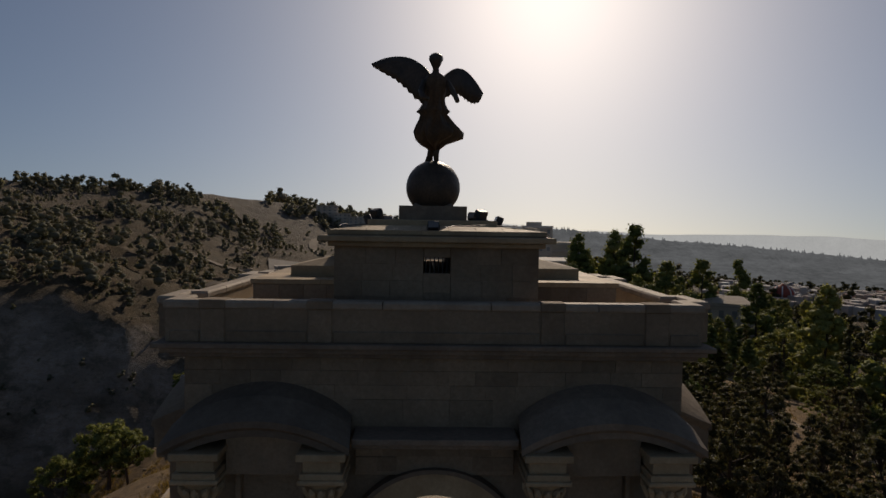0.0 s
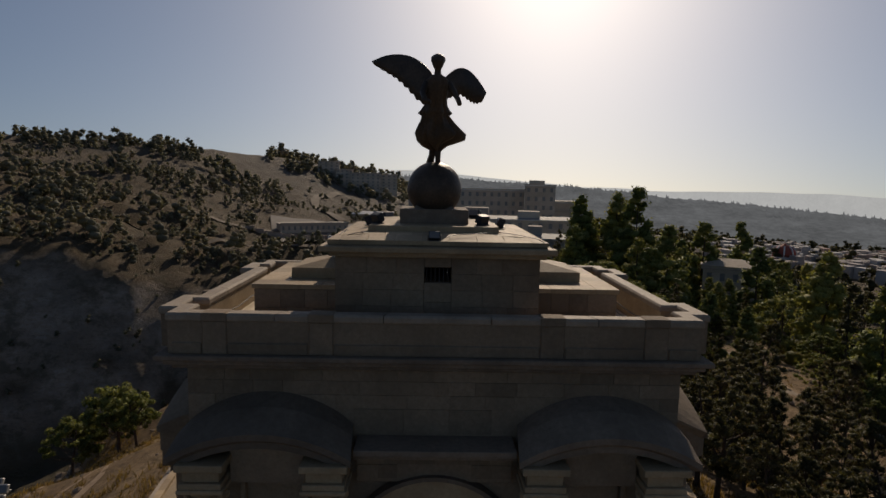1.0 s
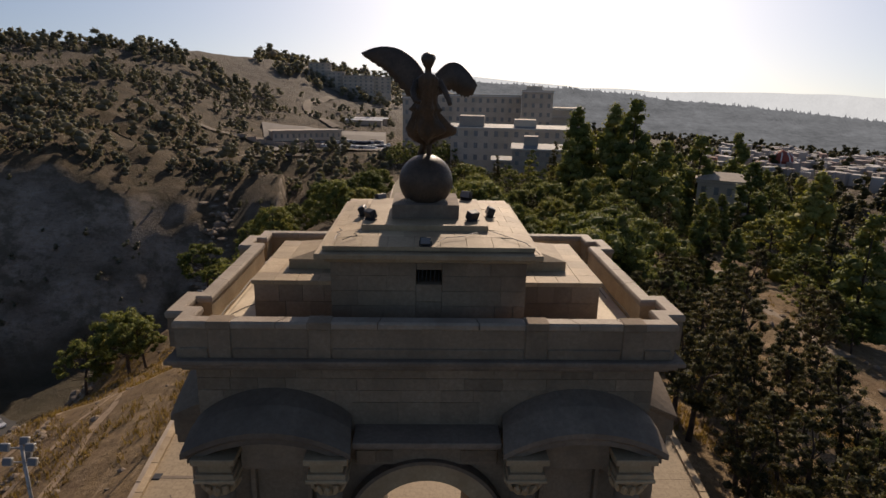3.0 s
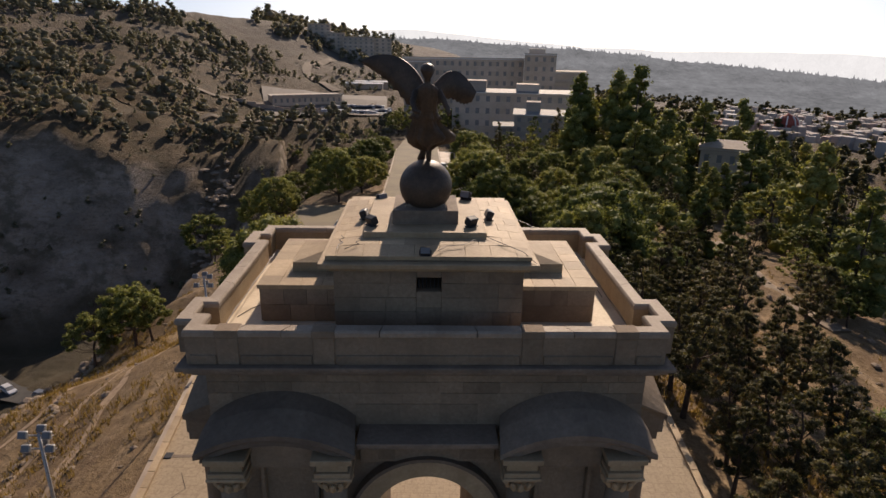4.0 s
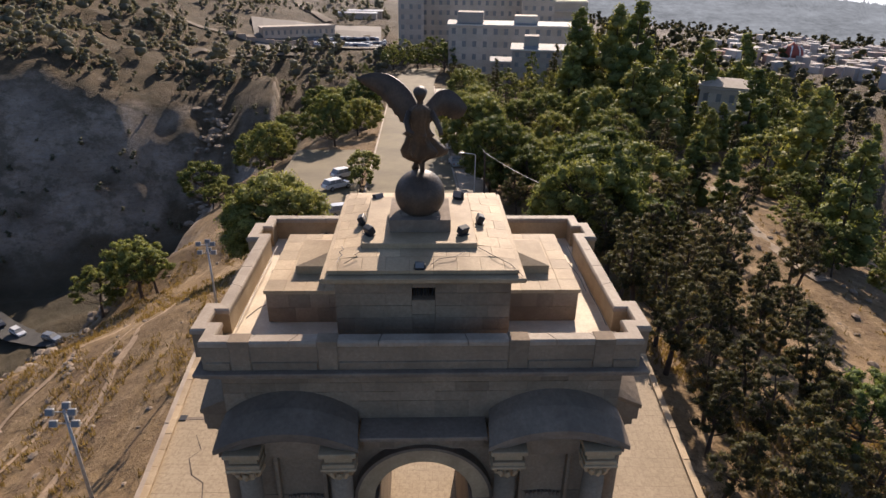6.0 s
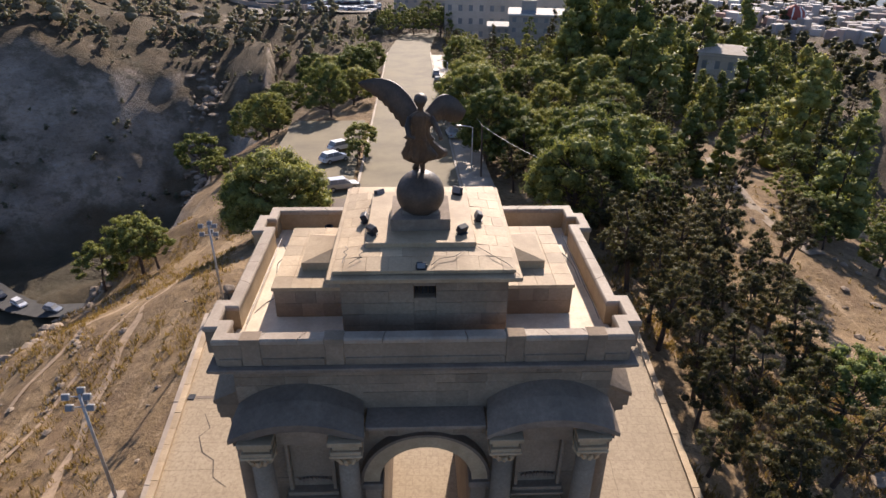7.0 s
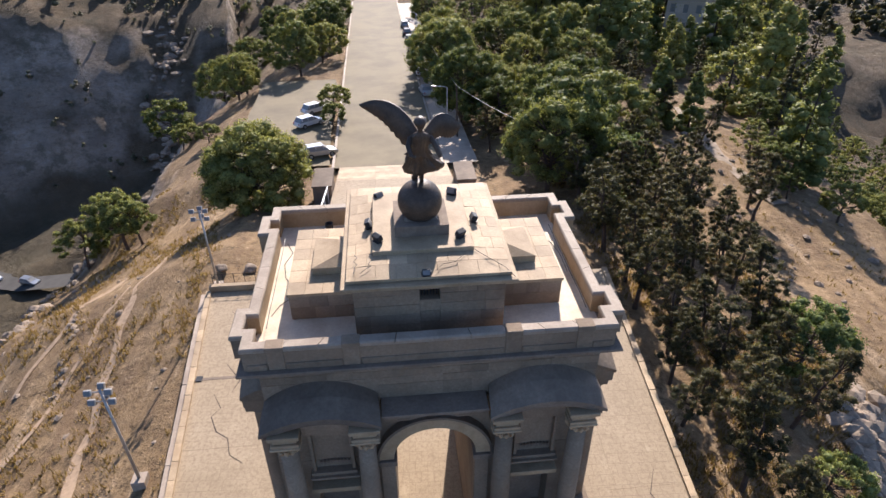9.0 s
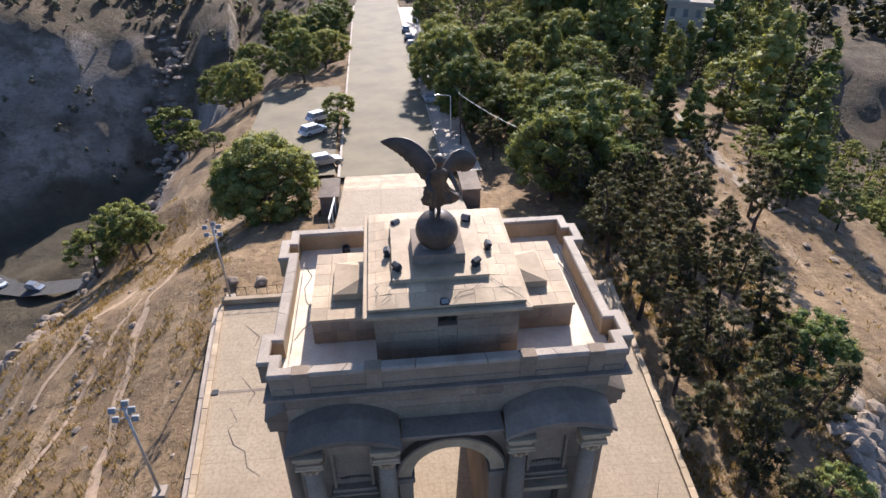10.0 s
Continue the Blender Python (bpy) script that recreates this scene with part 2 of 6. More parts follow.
    c = mix(nt, gorge_shade.outputs[0], c, ramp(nt, n4, [(0.35, (0.05, 0.045, 0.026)), (0.65, (0.12, 0.097, 0.06))]))
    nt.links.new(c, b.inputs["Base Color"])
    away = nt.nodes.new("ShaderNodeMapRange")
    nt.links.new(vl.outputs["Value"], away.inputs[0])
    for i, v in enumerate((70.0, 150.0, 0.0, 5.0)):
        away.inputs[i + 1].default_value = v
    crag = math_node(nt, "MULTIPLY", math_node(nt, "ADD", broken, math_node(nt, "MULTIPLY", n4, 0.5)), away.outputs[0])
    near_h = math_node(nt, "ADD", math_node(nt, "ADD", n2, math_node(nt, "MULTIPLY", n3, 0.4)), math_node(nt, "MULTIPLY", n4, 2.0))
    bump(nt, b, math_node(nt, "ADD", near_h, crag), 0.8, 0.4)
    return m


GROUND = ground_mat()


# ---- mesh helpers ----
def ob_from(name, bm, mat, smooth=False):
    me = bpy.data.meshes.new(name)
    bmesh.ops.recalc_face_normals(bm, faces=bm.faces)
    bm.to_mesh(me)
    bm.free()
    for mt in (mat if isinstance(mat, (list, tuple)) else [mat]):
        me.materials.append(mt)
    if smooth:
        me.polygons.foreach_set("use_smooth", [True] * len(me.polygons))
    return new(name, me)


def part(name, bm, mat, parent, label="", smooth=False):
    ob = ob_from(name, bm, mat, smooth)
    ob.parent = parent
    if label:
        tagged(ob, label)
    return ob


def thing(name, label, category, m=None, group="", kind=""):
    e = tagged(new(name), label, category, group, kind)
    e.empty_display_size = 0.3
    if m is not None:
        e.matrix_basis = m
    return e


def box(bm, x0, x1, y0, y1, z0, z1, bevel=0.02):
    """A box with bevelled edges, added to bm."""
    made = bmesh.ops.create_cube(bm, size=1)["verts"]
    for v in made:
        v.co = Vector((x0 + (v.co.x + 0.5) * (x1 - x0), y0 + (v.co.y + 0.5) * (y1 - y0), z0 + (v.co.z + 0.5) * (z1 - z0)))
    if bevel:
        edges = list({e for v in made for e in v.link_edges})
        bmesh.ops.bevel(bm, geom=edges, offset=bevel, segments=1, affect="EDGES")
    return bm


def boxes(*specs, bevel=0.02):
    bm = bmesh.new()
    for s in specs:
        box(bm, *s, bevel=bevel)
    return bm


def prism(bm, outline, axis, a0, a1):
    """Extrude a closed 2D outline along an axis: 'y' takes (x, z), 'x' takes (y, z), 'z' takes (x, y)."""
    def at(p, a):
        return {"y": (p[0], a, p[1]), "x": (a, p[0], p[1]), "z": (p[0], p[1], a)}[axis]
    lo, hi = [bm.verts.new(at(p, a0)) for p in outline], [bm.verts.new(at(p, a1)) for p in outline]
    n = len(outline)
    for i in range(n):
        bm.faces.new((lo[i], lo[(i + 1) % n], hi[(i + 1) % n], hi[i]))
    bm.faces.new(lo)
    bm.faces.new(hi)
    return bm


def lathe(bm, profile, seg=20, centre=(0, 0), m=None):
    """A turned shape from (radius, z) pairs."""
    rings = []
    for r, z in profile:
        rings.append([bm.verts.new((centre[0] + r * math.cos(2 * math.pi * i / seg), centre[1] + r * math.sin(2 * math.pi * i / seg), z)) for i in range(seg)])
    for a, b in zip(rings, rings[1:]):
        for i in range(seg):
            bm.faces.new((a[i], a[(i + 1) % seg], b[(i + 1) % seg], b[i]))
    bm.faces.new(rings[0])
    bm.faces.new(rings[-1])
    if m is not None:
        bmesh.ops.transform(bm, matrix=m, verts=[v for r in rings for v in r])
    return bm


def tube(bm, pts, radii, seg=8):
    """A tapering tube through points."""
    rings = []
    pts = [Vector(p) for p in pts]
    for i, (p, r) in enumerate(zip(pts, radii)):
        d = (pts[min(i + 1, len(pts) - 1)] - pts[max(i - 1, 0)]).normalized()
        q = d.to_track_quat("Z", "Y")
        rings.append([bm.verts.new(p + q @ Vector((r * math.cos(2 * math.pi * k / seg), r * math.sin(2 * math.pi * k / seg), 0))) for k in range(seg)])
    for a, b in zip(rings, rings[1:]):
        for k in range(seg):
            bm.faces.new((a[k], a[(k + 1) % seg], b[(k + 1) % seg], b[k]))
    bm.faces.new(rings[0])
    bm.faces.new(rings[-1])
    return bm


# ---- the ground: a rocky spur over a gorge, hills beyond ----
def smooth(a, b, v):
    u = np.clip((v - a) / (b - a), 0, 1)
    return u * u * (3 - 2 * u)


def cliff_x(y):
    return np.interp(y, [-80, 20, 33, 40, 46, 50, 54, 60, 68, 75, 86, 110, 137, 212, 320], [-43, -38.5, -38.5, -40.5, -41, -39.5, -36, -34.5, -34.5, -34.5, -34.5, -35, -39, -52, -150])


def road_z(y):
    """Level plaza, a long flight of steps, then the road falling gently away."""
    return np.interp(y, [-100, 28, 50, 59, 142, 250], [0.78, 0.78, -4.2, -5.0, -10.0, -14.0])


def left_z(x, y):
    shelf = np.interp(y, [47, 54, 92, 104], [-13.5, -20, -20, -12])
    return road_z(y) - 0.45 - 0.40 * np.clip(shelf - x, 0, None) - 0.2 * np.clip(-30 - x, 0, None)


def height(x, y):
    x, y = np.asarray(x, float), np.asarray(y, float)
    d_all, az = np.hypot(x, y), np.degrees(np.arctan2(x, y))
    # the spur
    edge = cliff_x(y)
    z = left_z(x, y)
    side = np.interp(y, [-100, 60, 110, 200], [-4.9, -4.9, -8, -12])
    base = road_z(y) - 0.45
    right = base + (side - base) * np.clip((x - 9) / 30, 0, 1) - 0.17 * np.clip(x - 39, 0, 80)
    z = np.where(x > 9, right, z)
    cut = np.interp(y, [-60, -5, 5, 10, 15, 22, 31, 58, 90, 135, 200], [17, 20, 24.7, 29, 38.5, 47, 50, 53.5, 62, 90, 220])
    z = z - np.interp(x - cut, [0, 14, 50, 90], [0, 10, 20, 22]) * (1 - smooth(120, 200, y))
    z = z - np.clip(-22 - y, 0, 60) * 0.35
    # the gorge and the far slope
    floor = np.interp(az, [-180, -90, -22, -10.6, -3.5, 3.5], [-54, -60, -56, -31, -11, -13])
    # one long straight wall, its foot and its rim
    mid_d = 204 / np.cos(np.radians(np.clip(az + 29, -62, 44)))
    near = mid_d * 0.755
    mid_z = np.interp(az, [-80, -40, -32, -26.5, -21, -16, -10.6, -2.7], [0.4, -0.4, -3.5, -9.0, -13.0, -14.0, -12.5, -12.5])
    sky_d = np.interp(az, [-80, -35, -22, -10.6, -2.7, 5.3], [378, 420, 437, 556, 777, 862])
    sky_z = np.interp(az, [-180, -80, -33, -26, -21.7, -17.3, -13.6, -9.7, -5.3, -1.7, 2.4, 8, 20], [30, 36, 37, 38, 36, 34, 33, 28, 22, 14, 6, -10, -25])
    w = np.clip((d_all - mid_d) / (sky_d - mid_d), 0, 1)
    wall = floor + np.maximum(mid_z - floor, 34) * np.clip((d_all - near) / (mid_d - near), -0.5, 9)
    slope = mid_z + (sky_z - mid_z) * w ** np.interp(az, [-35, -24, -17, -10, -5], [1.15, 1.35, 2.0, 2.3, 1.8])
    hill = np.maximum(floor, np.minimum(wall, slope) - 3.5 * np.exp(-np.abs(wall - slope) / 7.0))
    hill = hill + 1.5 * np.sin(d_all / 9.0 + 2 * np.sin(az / 6.0)) * smooth(180, 250, d_all) * (az < 2) * (1 - w)
    wide = np.interp(y, [30, 60, 110, 200], [1.0, 1.1, 2.0, 3.0])
    fall = left_z(edge, y) - np.interp((edge - x) / wide, [0, 2, 5, 14, 30, 400], [0, 5, 21, 38, 48, 48])
    high, low = np.maximum(fall, hill), np.minimum(fall, hill)
    z = np.where(x < edge, high + 7 * np.exp((low - high) / 14.0) * smooth(0, 12, edge - x), z)
    base_r = np.interp(az, [-10, 0, 13, 25, 40, 80, 180], [-13, -13, -15, -24, -30, -34, -34])
    blend = smooth(0, 9, az)
    far_z = hill * (1 - blend) + base_r * blend
    w = smooth(165, 260, d_all) * (x > edge)
    z = z * (1 - w) + far_z * w
    z = np.where(az > 0, z - 22 * smooth(300, 900, d_all) * smooth(4, 16, az) - 260 * smooth(1000, 1900, d_all) * smooth(4, 14, az), z)
    return z


def rough_z(x, y):
    """Height with the small bumps and broken rock."""
    return roughen(x, y, float(height(x, y)), float(cliff_x(y)))


def roughen(x, y, z, edge):
    d = math.hypot(x, y)
    if abs(x) < 12 + 0.08 * max(0, y) and -22 < y < 50:
        return float(road_z(y)) - 0.5 - 0.6 * (y > 24)
    if d > 520:
        return z
    a = min(1.0, max(0.0, (abs(x) - 14.5) / 6)) if y < 60 else min(1.0, max(0.0, (abs(x) - 13) / 8))
    steep = 1.0 if x < edge + 3 or x > 58 else 0.25
    z += a * (noise.noise((x * 0.09, y * 0.09, 1)) * 1.1 + noise.noise((x * 0.3, y * 0.3, 5)) * 0.3) * (0.5 + 1.6 * (steep if d < 400 else 0.5))
    if x < edge - 2 and z > -52:
        k = min(1.0, (edge - 2 - x) / 10, (z + 52) / 8)
        if x < edge - 14:
            return z + k * (2.0 * noise.noise((x * 0.16, y * 0.16, 2)) + 2.6 * noise.noise((x * 0.05, y * 0.05, 7)))
        z += k * (2.0 * abs(noise.noise((x * 0.05, y * 0.05, 9))) + 1.2 * noise.noise((x * 0.13, y * 0.13, 3)))
    return z


def spaced(lo, hi, mid_lo, mid_hi, step, growth):
    vals, v, s = list(np.arange(mid_lo, mid_hi + step / 2, step)), mid_hi, step
    while v < hi:
        s *= growth
        v += s
        vals.append(min(v, hi))
    v, s = mid_lo, step
    while v > lo:
        s *= growth
        v -= s
        vals.insert(0, max(v, lo))
    return vals


def build_ground():
    xs, ys = spaced(-4600, 4600, -66, 66, 1.6, 1.035), spaced(-1200, 4600, -20, 100, 1.6, 1.03)
    gx, gy = np.meshgrid(xs, ys)
    gz, ge = height(gx, gy).ravel().tolist(), cliff_x(gy).ravel().tolist()
    verts = [(x, y, roughen(x, y, z, e)) for x, y, z, e in zip(gx.ravel().tolist(), gy.ravel().tolist(), gz, ge)]
    n = len(xs)
    faces = [(j * n + i, j * n + i + 1, (j + 1) * n + i + 1, (j + 1) * n + i) for j in range(len(ys) - 1) for i in range(n - 1)]
    me = bpy.data.meshes.new("ground")
    me.from_pydata(verts, [], faces)
    me.polygons.foreach_set("use_smooth", [True] * len(me.polygons))
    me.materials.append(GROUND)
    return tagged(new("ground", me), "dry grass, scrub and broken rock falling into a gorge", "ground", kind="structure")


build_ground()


def ridge(name, dist, az0, az1, heights, colour, label, tree, seed, foot=0.0, low=-140.0):
    """A wooded ridge at the horizon, a plain self-lit backdrop with haze painted into its colour, rising from its foot
    to a ragged top.
    """
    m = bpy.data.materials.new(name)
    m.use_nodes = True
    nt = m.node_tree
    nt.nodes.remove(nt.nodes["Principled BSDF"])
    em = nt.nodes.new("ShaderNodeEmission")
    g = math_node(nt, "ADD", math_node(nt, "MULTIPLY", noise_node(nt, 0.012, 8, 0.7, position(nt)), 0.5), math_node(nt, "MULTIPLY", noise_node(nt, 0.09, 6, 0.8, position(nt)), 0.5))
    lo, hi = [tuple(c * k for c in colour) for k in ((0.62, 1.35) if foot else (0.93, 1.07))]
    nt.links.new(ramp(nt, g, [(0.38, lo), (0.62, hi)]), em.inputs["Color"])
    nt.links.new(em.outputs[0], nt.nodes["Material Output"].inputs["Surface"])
    bm = bmesh.new()
    rnd = random.Random(seed)
    prev = None
    n = int((az1 - az0) * 14)
    crown = 0.0
    for i in range(n + 1):
        a = az0 + (az1 - az0) * i / n
        top = float(np.interp(a, np.linspace(az0, az1, len(heights)), heights)) + (3 if foot else 8) * noise.noise((a * 0.25, seed, 0))
        crown = rnd.random() ** 2 * tree if i % 2 else crown * 0.3
        s, c = math.sin(radians(a)), math.cos(radians(a))
        cur = []
        for d, z in ((dist - foot, low), (dist - foot * 0.5, low + (top - low) * 0.62), (dist, top + crown), (dist + 300, low)):
            cur.append(bm.verts.new((d * s, d * c, z)))
        if prev:
            for k in range(3):
                bm.faces.new((prev[k], cur[k], cur[k + 1], prev[k + 1]))
        prev = cur
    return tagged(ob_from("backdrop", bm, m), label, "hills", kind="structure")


ridge("haze_near", 950, -14, 60, [22, 22, 21, 15, 7, -3, -12, -22, -31, -36, -40], (0.2, 0.203, 0.2), "wooded ridge backdrop with haze painted into its glow", 6, 3, 330, -72)
# glows near sky brightness to stand in for haze at the horizon
ridge("haze_far", 3600, -20, 60, [60, 64, 66, 10, -20, -10, -30, -50, -60], (0.8, 0.79, 0.74), "self-lit pale hills backdrop standing in for haze behind the ridge", 0, 8, 0, -420)


# ---- the monument ----
arch = thing("triumphal_arch", "weathered limestone war memorial arch with curved pediments on a plaza", "monument")


def arc(x0, x1, z0, rise, n=18):
    """Points of a segmental arch from x0 to x1 springing at z0."""
    half, mid = (x1 - x0) / 2, (x0 + x1) / 2
    r = (half * half + rise * rise) / (2 * rise)
    out = []
    for i in range(n + 1):
        x = x0 + (x1 - x0) * i / n
        out.append((x, z0 + math.sqrt(max(0, r * r - (x - mid) ** 2)) - (r - rise)))
    return out


PLAZA = 0.78
SPRING, R_IN, R_OUT = 8.33, 1.55, 2.06


def build_body():
    # two piers and the vault between them
    for s in (-1, 1):
        specs = [(1.55, 5.75, 1.05, 8.6, PLAZA, SPRING), (1.55, 3.0, 0.3, 1.05, PLAZA, SPRING), (4.5, 5.75, 0.3, 1.05, PLAZA, SPRING), (3.0, 4.5, 0.3, 1.05, 7.03, SPRING), (3.0, 4.5, 0.3, 1.05, PLAZA, 3.8)]
        bm = boxes(*[(min(s * a, s * b), max(s * a, s * b), *rest) for a, b, *rest in specs], bevel=0.0)
        part("pier", bm, STONE, arch)
    outline = [(-5.75, SPRING), (-5.75, 13.2), (5.75, 13.2), (5.75, SPRING)]
    outline += [(R_IN * math.cos(a), SPRING + R_IN * math.sin(a)) for a in np.linspace(0, math.pi, 25)]
    part("vault", prism(bmesh.new(), outline, "y", 0.32, 8.58), STONE, arch)
    # archivolt ring and imposts
    ring = [(R_OUT * math.cos(a), SPRING + R_OUT * math.sin(a)) for a in np.linspace(0, math.pi, 29)]
    ring += [((R_IN - 0.02) * math.cos(a), SPRING + (R_IN - 0.02) * math.sin(a)) for a in np.linspace(math.pi, 0, 29)]
    part("archivolt", prism(bmesh.new(), ring, "y", 0.06, 0.42), STONE_PALE, arch, "moulded stone ring round the archway")
    ring2 = [((R_OUT + 0.1) * math.cos(a), SPRING + (R_OUT + 0.1) * math.sin(a)) for a in np.linspace(0, math.pi, 29)]
    ring2 += [(R_OUT * math.cos(a), SPRING + R_OUT * math.sin(a)) for a in np.linspace(math.pi, 0, 29)]
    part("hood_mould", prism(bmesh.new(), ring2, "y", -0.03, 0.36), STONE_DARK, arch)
    for s in (-1, 1):
        a, b = sorted((s * 1.42, s * 2.3))
        part("impost", boxes((a, b, -0.05, 0.7, SPRING - 0.28, SPRING - 0.02)), STONE_DARK, arch)
        part("pilaster", boxes((min(s * 1.5, s * 2.05), max(s * 1.5, s * 2.05), 0.1, 0.5, PLAZA, SPRING - 0.28)), STONE, arch)
    # cornice under the parapet, in steps; dark stone paints in its shadow band
    for spec in ((-6.0, 6.0, 0.05, 8.88, 13.0, 13.12), (-6.15, 6.15, -0.1, 9.02, 13.12, 13.24), (-6.3, 6.3, -0.22, 9.15, 13.24, 13.36)):
        part("cornice", boxes(spec), STONE_DARK, arch, "stepped stone cornice")
    # moulding over the archway
    part("string_course", boxes((-1.83, 1.83, -0.55, 0.33, 11.22, 11.36), (-1.83, 1.83, -0.42, 0.33, 11.1, 11.22), bevel=0.015), STONE_DARK, arch)
    part("spandrel_band", boxes((-1.83, 1.83, 0.12, 0.4, 10.3, 11.1)), STONE, arch)


build_body()


def curved_pediment(x0, x1, front, back, z0, rise, crown=0.62):
    """Segmental pediment: a curved canopy whose flat-arched lip swells up to a rounder arch against the wall."""
    bm = bmesh.new()
    n = 24
    lip = arc(x0, x1, z0, rise, n)
    inner = arc(x0 + 0.12, x1 - 0.12, z0 - 0.02, rise - 0.04, n)
    wall = arc(x0 + 0.1, x1 - 0.1, z0 + 0.36, crown, n)
    rows = []
    for (x, z), (xi, zi), (xw, zw) in zip(lip, inner, wall):
        mid = ((x + xw) / 2, front * 0.45 + back * 0.55, (z + zw) / 2 + 0.1)
        rows.append([bm.verts.new(p) for p in ((xi, front + 0.1, zi - 0.3), (xi, front + 0.1, zi - 0.16), (x, front, z - 0.14), (x, front, z), mid, (xw, back, zw), (xi, back, zi - 0.3))])
    m = len(rows[0])
    for a, b in zip(rows, rows[1:]):
        for k in range(m):
            bm.faces.new((a[k], a[(k + 1) % m], b[(k + 1) % m], b[k]))
    bm.faces.new(rows[0])
    bm.faces.new(rows[-1])
    return bm


def column(parent, x, y, z0, z1, r):
    """Column with base, tapering shaft, capital and a block above."""
    c = part("column", lathe(bmesh.new(), [(r * 0.98, z0 + 0.4), (r, z0 + 1.5), (r * 0.97, z0 + 3.5), (r * 0.86, z1 - 0.55)], 24, (x, y)), STONE, parent, "round limestone column", True)
    part("base", lathe(boxes((x - r * 1.45, x + r * 1.45, y - r * 1.45, y + r * 1.45, z0, z0 + 0.16)), [(r * 1.35, z0 + 0.16), (r * 1.4, z0 + 0.24), (r * 1.15, z0 + 0.32), (r * 1.2, z0 + 0.4), (r, z0 + 0.42)], 20, (x, y)), STONE, c)
    cap = lathe(bmesh.new(), [(r * 0.86, z1 - 0.56), (r * 1.0, z1 - 0.5), (r * 0.9, z1 - 0.45), (r * 1.0, z1 - 0.25), (r * 1.3, z1 - 0.1)], 20, (x, y))
    rng = random.Random(int(x * 100))
    for k in range(12):
        a = k * math.pi / 6
        tube(cap, [(x + r * 0.9 * math.cos(a), y + r * 0.9 * math.sin(a), z1 - 0.5), (x + r * 1.15 * math.cos(a), y + r * 1.15 * math.sin(a), z1 - 0.3), (x + r * 1.3 * math.cos(a), y + r * 1.3 * math.sin(a), z1 - 0.2 - 0.05 * rng.random())], [0.07, 0.09, 0.03], 5)
    box(cap, x - r * 1.4, x + r * 1.4, y - r * 1.4, y + r * 1.4, z1 - 0.1, z1)
    part("capital", cap, STONE_PALE, c, "leafy carved stone capital")
    return c


def build_bays():
    for s in (-1, 1):
        xa, xb = sorted((s * 1.83, s * 5.85))
        part("pediment", curved_pediment(xa, xb, -0.9, 0.3, 11.28, 0.58, 0.76), STONE_DARK, arch, "segmental stone pediment in dark limestone")
        for cx in (2.42, 5.08):
            column(arch, s * cx, -0.45, 3.6, 10.6, 0.36)
            a = s * cx
            part("entablature_block", boxes((a - 0.46, a + 0.46, -0.92, 0.34, 10.6, 10.74), (a - 0.4, a + 0.4, -0.84, 0.34, 10.74, 11.02), (a - 0.52, a + 0.52, -0.98, 0.34, 11.02, 11.18), bevel=0.015), STONE_PALE, arch)
            part("pedestal", boxes((a - 0.6, a + 0.6, -1.1, 0.34, PLAZA, 1.2), (a - 0.52, a + 0.52, -1.0, 0.34, 1.2, 3.3), (a - 0.62, a + 0.62, -1.1, 0.34, 3.3, 3.6)), STONE, arch)
        # tympanum between the blocks, and the panel under it
        xm, hw = s * 3.75, 0.84
        top = arc(xm - hw, xm + hw, 11.45, 0.1, 8)
        part("tympanum", prism(bmesh.new(), [(xm - hw, 10.5), *top, (xm + hw, 10.5)], "y", -0.35, 0.34), STONE, arch)
        pan = boxes((xm - 0.84, xm + 0.84, 0.0, 0.34, 7.8, 7.96), (xm - 0.78, xm - 0.66, 0.1, 0.34, 7.96, 10.5), (xm + 0.66, xm + 0.78, 0.1, 0.34, 7.96, 10.5), (xm - 0.9, xm + 0.9, -0.12, 0.34, 7.7, 7.8), bevel=0.012)
        part("panel_frame", pan, STONE, arch)
        # solid black blocks paint in the dark inside of the holes
        for k in (-0.36, 0, 0.36):
            part("vent_hole", boxes((xm + k - 0.12, xm + k + 0.12, 0.22, 0.315, 7.4, 7.62), bevel=0.0), BLACK, arch, "black block painting in a vent hole's darkness")
        # niche head with a row of carved marks that cannot be read
        part("niche_sill", boxes((xm - 0.9, xm + 0.9, -0.2, 0.34, 7.05, 7.28), bevel=0.015), STONE_PALE, arch)
        # back of the niche in darker stone, the recess's shade put into its colour
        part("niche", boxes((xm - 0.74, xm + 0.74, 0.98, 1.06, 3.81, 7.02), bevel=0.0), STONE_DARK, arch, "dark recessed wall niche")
        for k in range(9):
            a = -0.5 + k * 0.125
            part("inscription_bar", boxes((xm + a, xm + a + 0.08, 0.22, 0.318, 8.16 + 0.08 * math.cos(a * 2.6), 8.3 + 0.08 * math.cos(a * 2.6)), bevel=0.0), STONE_DARK, arch)
    # the sides have curved pediments too
    for s in (-1, 1):
        bm = curved_pediment(0.85, 7.95, -0.9, 0.3, 11.28, 0.75, 1.0)
        for v in bm.verts:
            x, y = v.co.x, v.co.y
            v.co.x, v.co.y = s * (5.85 - y), x
        part("side_pediment", bm, STONE, arch, "segmental stone pediment on the flank")
        for y in (1.5, 7.2):
            a, b = sorted((s * 5.6, s * 6.75))
            part("entablature_block", boxes((a, b, y - 0.5, y + 0.5, 10.6, 11.18), (a, b - 0.1 if s > 0 else b, y - 0.4, y + 0.4, 10.3, 10.6)), STONE, arch)
            part("pedestal", boxes((a, b, y - 0.55, y + 0.55, PLAZA, 3.4)), STONE, arch)
